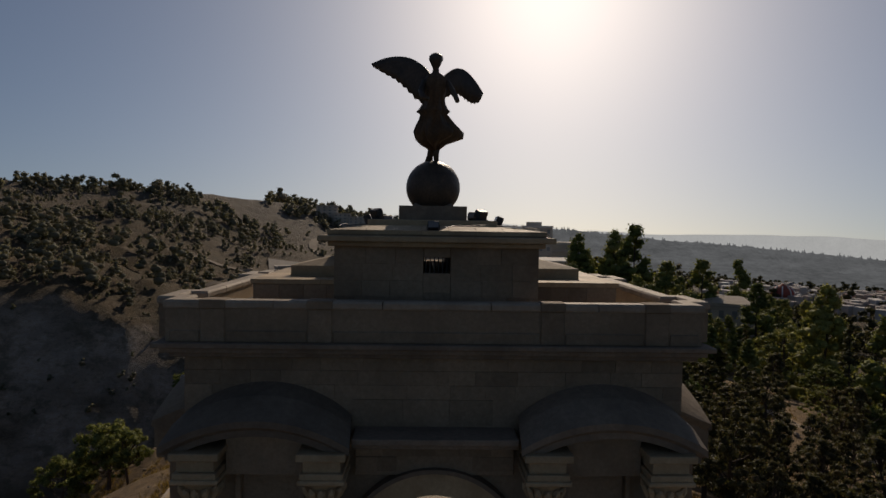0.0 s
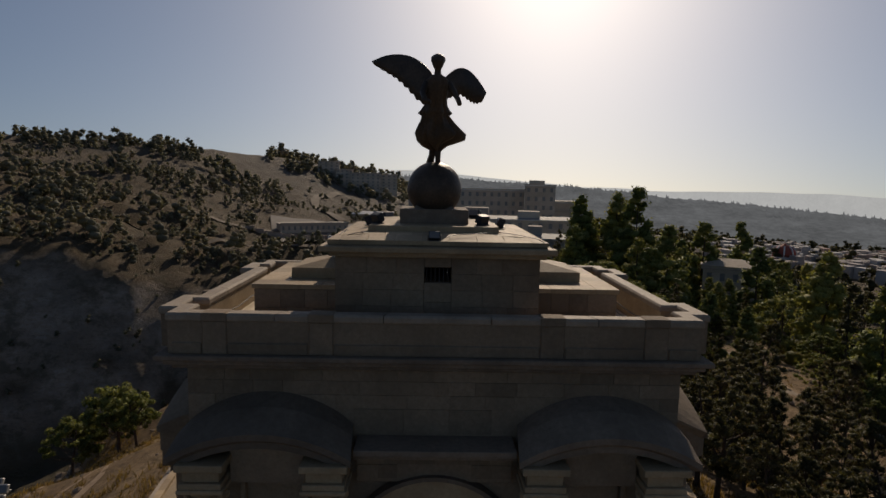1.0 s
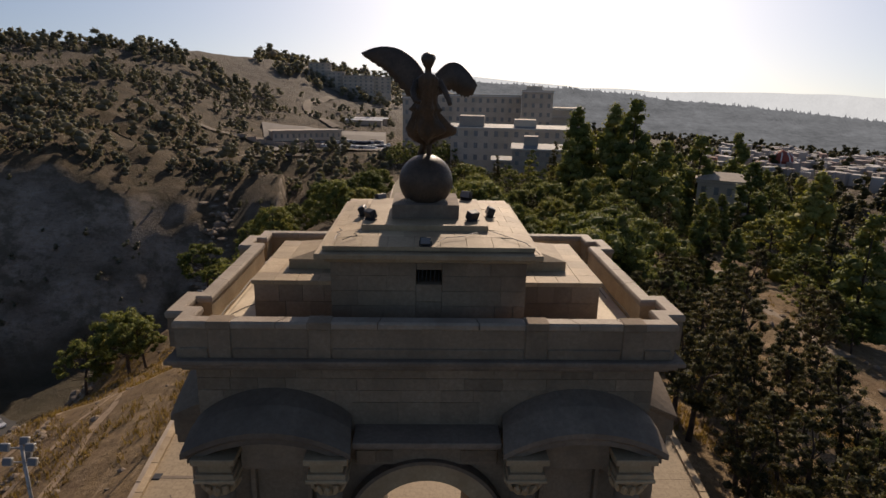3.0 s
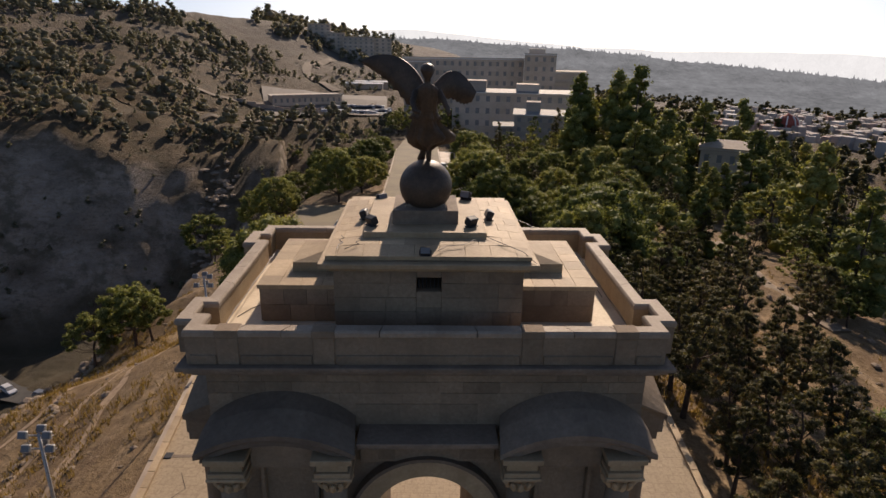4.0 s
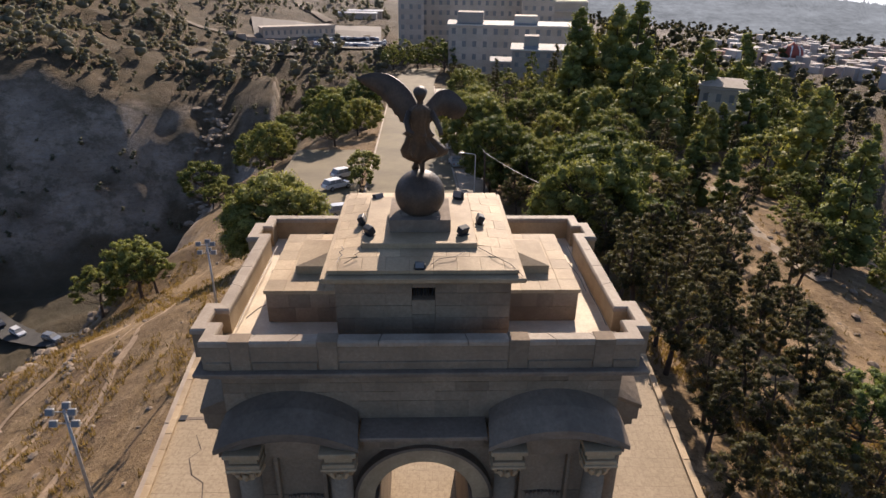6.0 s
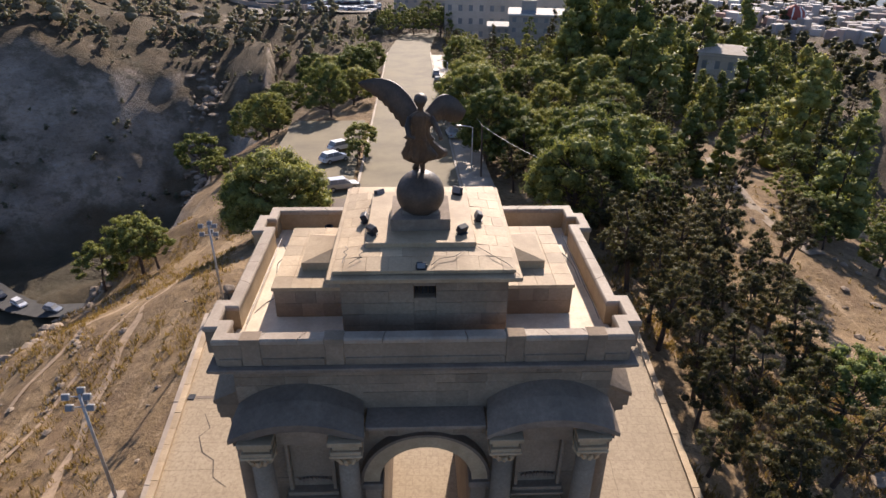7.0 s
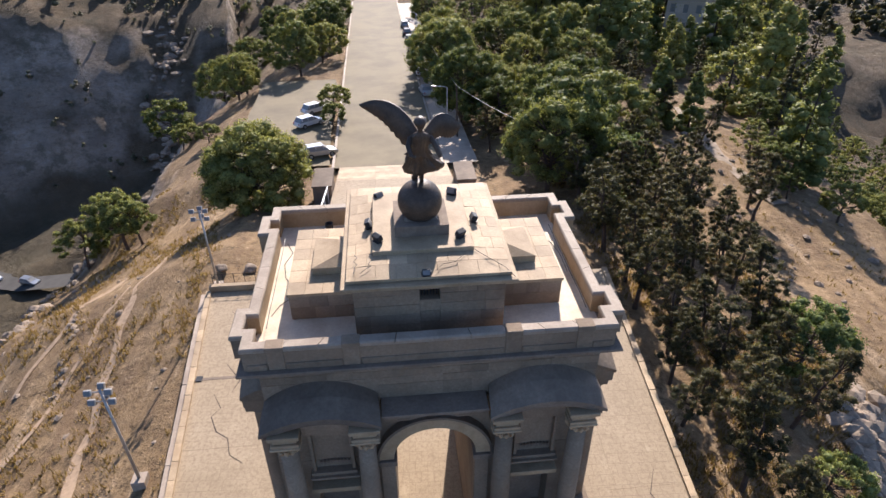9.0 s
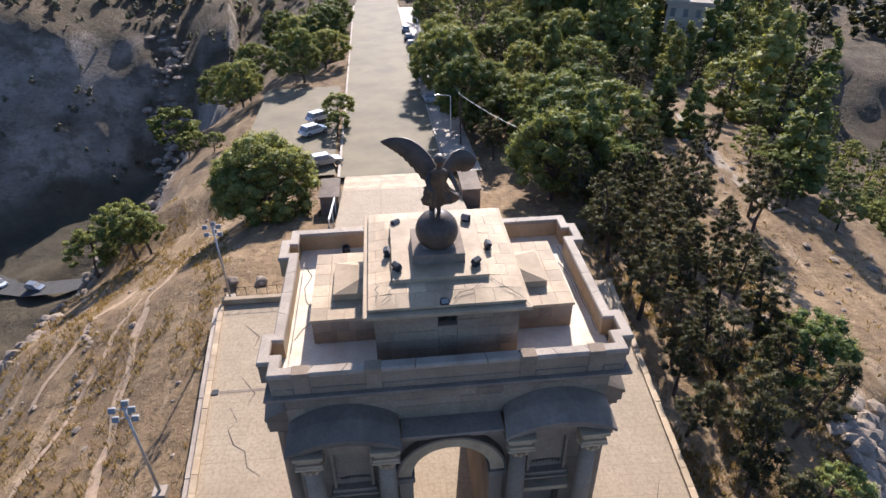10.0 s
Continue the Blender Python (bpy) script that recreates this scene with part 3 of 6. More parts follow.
            part("side_column", lathe(bmesh.new(), [(0.36, 3.4), (0.36, 5), (0.31, 10.1), (0.45, 10.3)], 20, (s * 6.25, y)), STONE, arch, "", True)
    part("stylobate", boxes((-6.9, -1.7, -1.35, 9.2, PLAZA, 1.12), (1.7, 6.9, -1.35, 9.2, PLAZA, 1.12)), STONE, arch, "low stone step round the piers")


build_bays()


def build_parapet():
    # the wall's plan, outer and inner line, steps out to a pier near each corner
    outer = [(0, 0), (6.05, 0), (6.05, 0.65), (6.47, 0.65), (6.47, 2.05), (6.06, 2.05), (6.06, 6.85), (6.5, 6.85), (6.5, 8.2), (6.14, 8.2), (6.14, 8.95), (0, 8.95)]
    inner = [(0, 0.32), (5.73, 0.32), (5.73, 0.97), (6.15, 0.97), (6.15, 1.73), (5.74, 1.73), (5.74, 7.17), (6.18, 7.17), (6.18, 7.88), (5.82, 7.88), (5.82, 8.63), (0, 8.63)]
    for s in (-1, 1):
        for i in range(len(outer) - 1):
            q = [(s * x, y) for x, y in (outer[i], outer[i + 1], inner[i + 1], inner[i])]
            # paler stone on sides and rear paints in sunlight on their inner faces
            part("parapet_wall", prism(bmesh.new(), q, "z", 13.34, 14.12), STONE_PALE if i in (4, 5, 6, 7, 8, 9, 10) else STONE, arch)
            cx, cy = sum(p[0] for p in q) / 4, sum(p[1] for p in q) / 4
            cut = max(1, round(math.dist(q[0], q[1]) / 1.1))
            for k in range(cut):
                f0, f1 = k / cut + (0.002 if k else 0), (k + 1) / cut - (0.002 if k < cut - 1 else 0)
                lerp = lambda a, b, f: (a[0] + (b[0] - a[0]) * f, a[1] + (b[1] - a[1]) * f)
                c = [lerp(q[0], q[1], f0), lerp(q[0], q[1], f1), lerp(q[3], q[2], f1), lerp(q[3], q[2], f0)]
                bm = bmesh.new()
                rings = []
                for grow, z in ((0.03, 14.12), (0.05, 14.15), (0.05, 14.25), (0.0, 14.3)):
                    ring = []
                    for (px, py), (ox, oy) in zip(c, (c[3], c[2], c[1], c[0])):
                        dx, dy = px - ox, py - oy
                        n = math.hypot(dx, dy) or 1
                        ring.append(bm.verts.new((px + dx / n * grow, py + dy / n * grow, z)))
                    rings.append(ring)
                for a, b in zip(rings, rings[1:]):
                    for j in range(4):
                        bm.faces.new((a[j], a[(j + 1) % 4], b[(j + 1) % 4], b[j]))
                bm.faces.new(rings[0])
                bm.faces.new(rings[-1])
                part("coping", bm, COPING, arch)
    # raised piers and sunk panels on the front
    for x in (-5.0, -2.62, 2.62, 5.0):
        part("parapet_pier", boxes((x - 0.27, x + 0.27, -0.04, 0.25, 13.36, 14.12), (x - 0.29, x + 0.29, -0.075, 0.385, 14.115, 14.315)), STONE, arch)
    for x0, x1 in ((-5.95, -5.3), (-4.7, -2.92), (-2.32, 2.32), (2.92, 4.7), (5.3, 5.95)):
        part("parapet_plinth", boxes((x0, x1, -0.05, 0.3, 13.36, 13.62)), STONE, arch)
    part("roof_floor", boxes((-5.9, 5.9, 0.1, 8.75, 13.2, 13.42), bevel=0), FLOOR_PALE, arch, "very pale roof floor")


build_parapet()


def build_attic():
    # low wings on both sides with hipped hatches against the attic
    for s in (-1, 1):
        a, b = sorted((s * 2.3, s * 4.74))
        part("attic_wing", boxes((a, b, 2.36, 6.42, 13.4, 14.46)), STONE, arch)
        a, b = sorted((s * 2.4, s * 4.83))
        nx, ny = 4, 6
        for i in range(nx):
            for j in range(ny):
                x0, x1 = a + (b - a) * i / nx, a + (b - a) * (i + 1) / nx
                y0, y1 = 2.28 + 4.22 * j / ny, 2.28 + 4.22 * (j + 1) / ny
                part("roof_slab", boxes((x0 + 0.003, x1 - 0.003, y0 + 0.003, y1 - 0.003, 14.45, 14.57), bevel=0.004), STONE_PALE, arch)
        bm = bmesh.new()
        low = [bm.verts.new((s * x, y, z)) for x, y, z in ((4.02, 3.35, 14.56), (4.02, 5.4, 14.56), (2.3, 5.4, 14.56), (2.3, 3.35, 14.56))]
        eave = [bm.verts.new((s * x, y, z)) for x, y, z in ((4.02, 3.35, 14.86), (4.02, 5.4, 14.86), (2.3, 5.4, 14.86), (2.3, 3.35, 14.86))]
        peak = bm.verts.new((s * 2.3, 4.38, 15.25))
        for k in range(4):
            bm.faces.new((low[k], low[(k + 1) % 4], eave[(k + 1) % 4], eave[k]))
        bm.faces.new((eave[0], eave[3], peak))
        bm.faces.new((eave[0], peak, eave[1]))
        bm.faces.new((eave[1], peak, eave[2]))
        bm.faces.new((eave[2], peak, eave[3]))
        part("hatch", bm, STONE_PALE, arch, "hipped stone hatch")
    # attic walls round a barred opening that goes through
    y0, y1, w = 1.22, 7.05, 2.5
    part("attic_wall", boxes((-w, -0.33, y0, y1, 13.4, 15.62)), STONE, arch)
    part("attic_wall", boxes((0.34, w, y0, y1, 13.4, 15.62)), STONE, arch)
    part("attic_wall", boxes((-0.33, 0.34, y0, y1, 13.4, 14.86)), STONE, arch)
    part("attic_wall", boxes((-0.33, 0.34, y0, y1, 15.24, 15.62)), STONE, arch)
    for k in range(6):
        x = -0.27 + k * 0.105
        part("bar", lathe(bmesh.new(), [(0.014, 14.86), (0.014, 15.24)], 6, (x, y0 + 0.25)), BLACK, arch)
    part("attic_cornice", boxes((-2.62, 2.62, 0.98, 7.3, 15.5, 15.62), (-2.84, 2.84, 0.78, 7.46, 15.62, 15.76)), STONE_PALE, arch, "projecting stone cornice of the attic")


build_attic()
OFF = -0.1


def build_roof():
    """Paved attic roof: slabs on a slight hip round a stepped platform."""
    def z_at(x, y):
        e = min((2.66 - abs(x)), y - 1.02, 7.24 - y)
        return 15.9 + 0.13 * min(1.0, max(0.0, e) / 1.0)
    part("roof_bed", boxes((-2.64, 2.64, 1.05, 7.22, 15.7, 15.88), bevel=0), STONE, arch)
    xs, ys = np.linspace(-2.66, 2.66, 9), np.linspace(1.02, 7.24, 10)
    for j in range(9):
        shift = 0.0 if j % 2 else 0.28
        for i in range(-1, 8):
            x0, x1 = (max(-2.66, xs[max(i, 0)] + (shift if i >= 0 else 0)) if i >= 0 else -2.66), (min(2.66, xs[i + 1] + shift))
            if x1 - x0 < 0.1:
                continue
            bm = boxes((x0 + 0.003, x1 - 0.003, ys[j] + 0.003, ys[j + 1] - 0.003, 15.8, 15.9), bevel=0.004)
            for v in bm.verts:
                if v.co.z > 15.85:
                    v.co.z += z_at(v.co.x, v.co.y) - 15.9
            part("roof_slab", bm, STONE_PALE, arch)
    part("platform", boxes((-1.7 + OFF, 1.68 + OFF, 2.22, 6.05, 15.9, 16.17)), STONE_PALE, arch, "raised stone platform")


build_roof()


def build_statue():
    """Plinth, globe and a plain winged figure."""
    plinth = thing("statue_plinth", "square stone plinth under a bronze globe on the roof platform", "plinth")
    n = 4
    bm = bmesh.new()
    ring = lambda h, z: [bm.verts.new((OFF + sx * h, 3.97 + sy * h, z)) for sx, sy in ((-1, -1), (1, -1), (1, 1), (-1, 1))]
    for h0, h1, z0, z1 in ((0.93, 0.93, 16.16, 16.56), (0.58, 0.46, 16.56, 16.7)):
        a, b = ring(h0, z0), ring(h1, z1)
        for k in range(n):
            bm.faces.new((a[k], a[(k + 1) % n], b[(k + 1) % n], b[k]))
        bm.faces.new(a)
        bm.faces.new(b)
    # dark stone carries the globe's painted-in shadow as well as stains
    part("block", bm, STONE_DARK, plinth)
    globe = tagged(ob_from("globe", bmesh.new(), BRONZE), "dark bronze globe under the statue", "globe")
    bm = bmesh.new()
    bmesh.ops.create_uvsphere(bm, u_segments=40, v_segments=24, radius=0.77)
    bmesh.ops.translate(bm, verts=bm.verts, vec=(OFF, 3.87, 17.1))
    bm.to_mesh(globe.data)
    bm.free()
    globe.data.polygons.foreach_set("use_smooth", [True] * len(globe.data.polygons))
    def curve_at(p, k, f):
        p0, p1, p2, p3 = p[max(k - 1, 0)], p[k], p[k + 1], p[min(k + 2, len(p) - 1)]
        return 0.5 * (2 * p1 + (p2 - p0) * f + (2 * p0 - 5 * p1 + 4 * p2 - p3) * f * f + (3 * p1 - p0 - 3 * p2 + p3) * f ** 3)

    # the figure: gown, torso, arms, head and two wings in one mesh
    bm = bmesh.new()
    rows = []
    # z, centre x, centre y, half width left, right, half depth
    prof = [(18.22, -0.06, 3.95, 0.13, 0.10, 0.13), (18.36, -0.10, 3.9, 0.34, 0.30, 0.32), (18.5, -0.1, 3.82, 0.46, 0.70, 0.48), (18.66, -0.1, 3.74, 0.50, 0.76, 0.44), (18.76, -0.09, 3.69, 0.48, 0.66, 0.42),
            (18.9, -0.08, 3.62, 0.46, 0.48, 0.38), (19.12, -0.08, 3.49, 0.36, 0.30, 0.30), (19.19, -0.08, 3.46, 0.44, 0.38, 0.35), (19.26, -0.08, 3.42, 0.40, 0.34, 0.31), (19.38, -0.08, 3.34, 0.33, 0.27, 0.26), (19.58, -0.08, 3.22, 0.29, 0.26, 0.23),
            (19.8, -0.08, 3.1, 0.31, 0.29, 0.22), (20.0, -0.08, 3.02, 0.30, 0.29, 0.2), (20.1, -0.08, 2.96, 0.2, 0.2, 0.15), (20.16, -0.08, 2.93, 0.09, 0.09, 0.09),
            (20.28, -0.08, 2.9, 0.08, 0.08, 0.09), (20.34, -0.08, 2.86, 0.12, 0.12, 0.15), (20.44, -0.08, 2.85, 0.16, 0.16, 0.17), (20.50, -0.08, 2.86, 0.19, 0.19, 0.2), (20.58, -0.08, 2.88, 0.18, 0.18, 0.19), (20.64, -0.08, 2.9, 0.13, 0.13, 0.13), (20.68, -0.08, 2.91, 0.05, 0.05, 0.06)]
    seg = 56
    for z, cx, cy, wl, wr, dp in prof:
        fold = 0.13 if z < 19.22 else (0.07 if z < 20.05 else 0.02)
        ringv = []
        for k in range(seg):
            a = 2 * math.pi * k / seg
            w = wr if math.cos(a) > 0 else wl
            f = 1 + fold * math.sin(7 * a + z * 2.5) + fold * 0.6 * math.sin(13 * a - z * 4) + (0.5 * fold + (0.05 if z > 20.4 else 0)) * noise.noise((3 * math.cos(a), 3 * math.sin(a), z * 6))
            ringv.append(bm.verts.new((cx + w * f * math.cos(a), cy + dp * f * math.sin(a), z + (0.06 * math.sin(5 * a) if z < 18.6 else 0))))
        rows.append(ringv)
    for a, b in zip(rows, rows[1:]):
        for k in range(seg):
            bm.faces.new((a[k], a[(k + 1) % seg], b[(k + 1) % seg], b[k]))
    bm.faces.new(rows[0])
    bm.faces.new(rows[-1])
    tube(bm, [(-0.02, 4.0, 17.82), (-0.03, 3.98, 18.1), (-0.02, 3.92, 18.45)], [0.07, 0.085, 0.13], 10)
    tube(bm, [(-0.24, 4.35, 17.86), (-0.2, 4.2, 18.06), (-0.12, 4.0, 18.42)], [0.12, 0.09, 0.13], 10)
    tube(bm, [(-0.36, 3.05, 19.95), (-0.46, 2.95, 19.68), (-0.4, 2.75, 19.45), (-0.26, 2.7, 19.4)], [0.1, 0.085, 0.07, 0.06], 10)
    tube(bm, [(0.2, 3.05, 19.95), (0.36, 2.98, 19.7), (0.46, 2.85, 19.5), (0.5, 2.75, 19.36)], [0.1, 0.085, 0.07, 0.06], 10)
    for lead, trail, thick in (
        ([(-0.12, 3.15, 20.02), (-0.36, 3.42, 20.42), (-0.72, 3.7, 20.72), (-1.1, 3.92, 20.84), (-1.5, 4.06, 20.82), (-1.88, 4.14, 20.68)],
         [(-0.2, 3.2, 19.35), (-0.55, 3.4, 19.5), (-0.88, 3.62, 19.86), (-1.2, 3.85, 20.17), (-1.52, 4.02, 20.38), (-1.84, 4.12, 20.58)], 0.07),
        ([(0.0, 3.15, 20.0), (0.2, 3.32, 20.22), (0.45, 3.52, 20.43), (0.73, 3.72, 20.43), (1.02, 3.9, 20.2), (1.27, 4.02, 19.86)],
         [(0.12, 3.2, 19.5), (0.34, 3.38, 19.66), (0.56, 3.54, 19.72), (0.79, 3.7, 19.6), (0.98, 3.86, 19.54), (1.17, 3.98, 19.6)], 0.07)):
        lead, trail = [Vector(p) for p in lead], [Vector(p) for p in trail]
        nrm = (lead[3] - lead[0]).cross(trail[3] - lead[3]).normalized() * thick
        cols = []
        for i in range(len(lead) * 4 - 3):
            u = i / 4
            k = min(int(u), len(lead) - 2)
            f = u - k
            a, b = curve_at(lead, k, f), curve_at(trail, k, f)
            b = b + (b - a) * (0.035 * (1 if i % 2 else -1))
            belly = nrm * 0.9
            cols.append([bm.verts.new(p) for p in (a + nrm * 0.5, a.lerp(b, 0.35) + belly, a.lerp(b, 0.7) + nrm * 0.5, b + nrm * 0.15, b - nrm * 0.15, a.lerp(b, 0.5) - nrm * 0.35, a - nrm * 0.5)])
        for a, b in zip(cols, cols[1:]):
            for k in range(7):
                bm.faces.new((a[k], a[(k + 1) % 7], b[(k + 1) % 7], b[k]))
        bm.faces.new(cols[0])
        bm.faces.new(cols[-1])
    for v in bm.verts:
        v.co.y -= 0.2
        v.co.z = 17.86 + (v.co.z - 17.86) * 0.975 - 0.02
    tagged(ob_from("statue", bm, BRONZE, True), "dark bronze winged figure standing on a globe", "statue")


build_statue()


# ---- plaza, road, parking ----
def plaza_edge(y, s):
    return -12.1 - 0.1 * y if s < 0 else 12.3 + 0.09 * y


def build_plaza():
    plaza = tagged(new("pavement"), "sun-bleached concrete plaza in large cracked bays round the arch", "plaza", kind="structure")
    ys = [-22, -17, -12, -7, -2, 3, 7.5, 12.5, 17, 21.3]
    rng = random.Random(4)
    for j in range(len(ys) - 1):
        fr = [0.0, 0.14, 0.28, 0.43, 0.57, 0.72, 0.86, 1.0]
        for i in range(7):
            q = []
            for f, y in ((fr[i], ys[j]), (fr[i + 1], ys[j]), (fr[i + 1], ys[j + 1]), (fr[i], ys[j + 1])):
                a, b = plaza_edge(y, -1), plaza_edge(y, 1)
                q.append((a + (b - a) * f, y))
            cx, cy = sum(p[0] for p in q) / 4, sum(p[1] for p in q) / 4
            q = [(cx + (x - cx) * 0.9985, cy + (y - cy) * 0.9985) for x, y in q]
            part("paving_bay", prism(bmesh.new(), q, "z", PLAZA - 0.5, PLAZA + rng.uniform(-0.006, 0.006)), PAVING, plaza)
    # joint filler just under the bays, and the approach between the steps
    part("joint_bed", prism(bmesh.new(), [(plaza_edge(-22, -1), -22), (plaza_edge(-22, 1), -22), (plaza_edge(21.3, 1), 21.3), (plaza_edge(21.3, -1), 21.3)], "z", PLAZA - 0.6, PLAZA - 0.02), PAVING, plaza)
    part("joint_bed", boxes((-7.0, 5.6, 21.32, 28.0, PLAZA - 0.6, PLAZA - 0.02), bevel=0), PAVING, plaza)
    for k in range(3):
        y = 21.34 + k * 2.22
        for x0, x1 in ((-7.0, -3.9), (-3.85, -0.75), (-0.7, 2.4), (2.45, 5.6)):
            part("paving_bay", boxes((x0, x1, y, y + 2.18, PLAZA - 0.5, PLAZA + rng.uniform(-0.005, 0.005)), bevel=0.01), PAVING, plaza)
    kerb = tagged(new("kerb"), "low stone kerb along the plaza edge", "kerb", kind="structure")
    for s in (-1, 1):
        y = -22.0
        while y < 21.2:
            y1 = min(21.3, y + 1.15)
            a, b = plaza_edge(y, s), plaza_edge(y1, s)
            q = [(a, y + 0.01), (b, y1 - 0.01), (b + s * 0.36, y1 - 0.01), (a + s * 0.36, y + 0.01)]
            part("kerb_stone", prism(bmesh.new(), q, "z", PLAZA - 0.8, PLAZA + 0.16 + rng.uniform(-0.012, 0.012)), STONE_PALE, kerb)
            if s < 0:
                q = [(a - 0.36, y), (b - 0.36, y1), (b - 0.75, y1), (a - 0.75, y)]
                part("gutter_stone", prism(bmesh.new(), q, "z", PLAZA - 0.9, PLAZA - 0.12 + rng.uniform(-0.02, 0.02)), CONCRETE, kerb)
            y = y1
    # cracks run over the bays
    for pts in (((-12.0, 11.4), (-11.4, 10.3), (-11.8, 9.7), (-11.3, 8.6), (-10.6, 8.1), (-10.3, 7.0), (-9.5, 6.4)), ((-11.7, 13.8), (-10.7, 12.4), (-11.0, 11.5)), ((-12.4, 19.0), (-11.2, 17.6), (-11.4, 16.4)), ((11.4, 4.0), (10.7, 2.6), (11.1, 1.4))):
        bm = bmesh.new()
        left, right = [], []
        for k, (x, y) in enumerate(pts):
            w = 0.02 * (1 - abs(2 * k / (len(pts) - 1) - 1)) + 0.012
            left.append(bm.verts.new((x - w, y - w * 0.4, PLAZA + 0.012)))
            right.append(bm.verts.new((x + w, y + w * 0.4, PLAZA + 0.012)))
        for k in range(len(pts) - 1):
            bm.faces.new((left[k], left[k + 1], right[k + 1], right[k]))
        part("crack", bm, BARK, plaza, "dark crack in the concrete")
    # a drain line across the left bays
    part("drain", boxes((-13.0, -6.8, 12.6, 12.8, PLAZA - 0.1, PLAZA + 0.014), bevel=0), STONE_DARK, plaza)
    part("drain_box", boxes((-13.35, -12.95, 12.5, 12.95, PLAZA - 0.1, PLAZA + 0.05)), BLACK, plaza)


build_plaza()


def strip(name, pts, half, z, mat, label, category, x_noise=0.0):
    """A flat band along a line of points, following the ground."""
    bm = bmesh.new()
    prev = None
    for i, (x, y) in enumerate(pts):
        a, b = pts[max(i - 1, 0)], pts[min(i + 1, len(pts) - 1)]
        dx, dy = b[0] - a[0], b[1] - a[1]
        n = math.hypot(dx, dy)
        h = half + x_noise * noise.noise((x * 0.2, y * 0.2, 2))
        cur = [bm.verts.new((x - dy / n * h * k, y + dx / n * h * k, z(x - dy / n * h * k, y + dx / n * h * k))) for k in (1, 0, -1)]
        if prev:
            for k in (0, 1):
                bm.faces.new((prev[k], prev[k + 1], cur[k + 1], cur[k]))
        prev = cur
    return tagged(ob_from(name, bm, mat, True), label, category, kind="structure")


road_line = [(-1.3 - 0.0135 * (y - 50), y) for y in range(51, 171, 4)] + [(-2.9 + 0.01 * (y - 171) ** 1.5, y) for y in range(175, 231, 4)]
strip("road", road_line, 6.3, lambda x, y: float(road_z(y)) + 0.03, ASPHALT, "pale worn asphalt road running straight away from the arch", "road")


def build_road_edges():
    kerb = tagged(new("kerb"), "low concrete kerb beside the road", "kerb", kind="structure")
    for s in (-1, 1):
        for i in range(len(road_line) - 14):
            (x0, y0), (x1, y1) = road_line[i], road_line[i + 1]
            for f0, f1 in ((0, 0.5), (0.5, 1)):
                ya, yb = y0 + (y1 - y0) * f0, y0 + (y1 - y0) * f1
                a, b = x0 + (x1 - x0) * f0 + s * 6.3, x0 + (x1 - x0) * f1 + s * 6.3
                z = float(road_z((ya + yb) / 2))
                part("kerb_stone", prism(bmesh.new(), [(a, ya + 0.02), (b, yb - 0.02), (b + s * 0.3, yb - 0.02), (a + s * 0.3, ya + 0.02)], "z", z - 0.5, z + 0.17), CONCRETE, kerb)
    # the car park and the pavement beside the road
    strip("parking", [(-14.6 - 0.03 * (y - 52), y) for y in range(52, 96, 4)], 6.2, lambda x, y: float(road_z(y)) - 0.05, ASPHALT, "worn asphalt parking bay beside the road", "parking", 0.5)
    strip("pavement", [(7.4 - 0.0135 * (y - 50), y) for y in range(51, 175, 4)], 2.0, lambda x, y: float(road_z(y)) + 0.02, CONCRETE, "dusty pavement under the roadside trees", "pavement")
    # a long flight of shallow stone steps down from the plaza to the road
    steps = tagged(new("steps"), "broad shallow stone steps between road and plaza", "steps", kind="structure")
    n = 27
    for k in range(n):
        ya, yb = 28.0 + 23.0 * k / n, 28.0 + 23.0 * (k + 1) / n
        z = PLAZA - (PLAZA + 4.25) * (k + 1) / n
        for x0, x1 in ((-7.0, -2.8), (-2.79, 1.4), (1.41, 5.6)):
            part("tread", boxes((x0, x1, ya, yb + 0.03, z - 0.6, z), bevel=0.015), PAVING if 5 < k < 20 else STONE_PALE, steps)
    for x0, x1 in ((-8.9, -7.05), (5.65, 7.5)):
        wall = thing("gate_pillar", "squat stone end pillar beside the steps", "pillar", group="pillars beside the steps")
        z = float(road_z(42)) - 0.6
        part("block", boxes((x0, x1, 40.2, 44.2, z - 1.5, z + 1.9)), STONE_DARK, wall)
        part("cap", boxes((x0 - 0.1, x1 + 0.1, 40.1, 44.3, z + 1.9, z + 2.06)), STONE_DARK, wall)
    rail = thing("handrail", "pale painted pipe handrail beside the steps", "handrail")
    part("pipe", tube(bmesh.new(), [(-7.4, y, float(road_z(y)) + 0.95) for y in (33.0, 36.5, 40.0)], [0.09] * 3, 10), ROOF_WHITE, rail)
    for y in (33.2, 36.5, 39.8):
        part("post", tube(bmesh.new(), [(-7.4, y, float(road_z(y)) - 1.2), (-7.4, y, float(road_z(y)) + 0.93)], [0.05, 0.05], 8), ROOF_WHITE, rail)
    fence = thing("bench_wall", "low stone wall with a rusty wire fence at the plaza edge", "wall")
    part("wall", boxes((-14.4, -9.6, 21.4, 21.8, PLAZA - 1.0, PLAZA + 0.42)), STONE_PALE, fence)
    for k in range(7):
        x = -14.2 + k * 0.75
        part("post", tube(bmesh.new(), [(x, 22.0, PLAZA - 1.0), (x, 22.0, PLAZA + 1.1)], [0.025, 0.025], 6), BARK, fence)
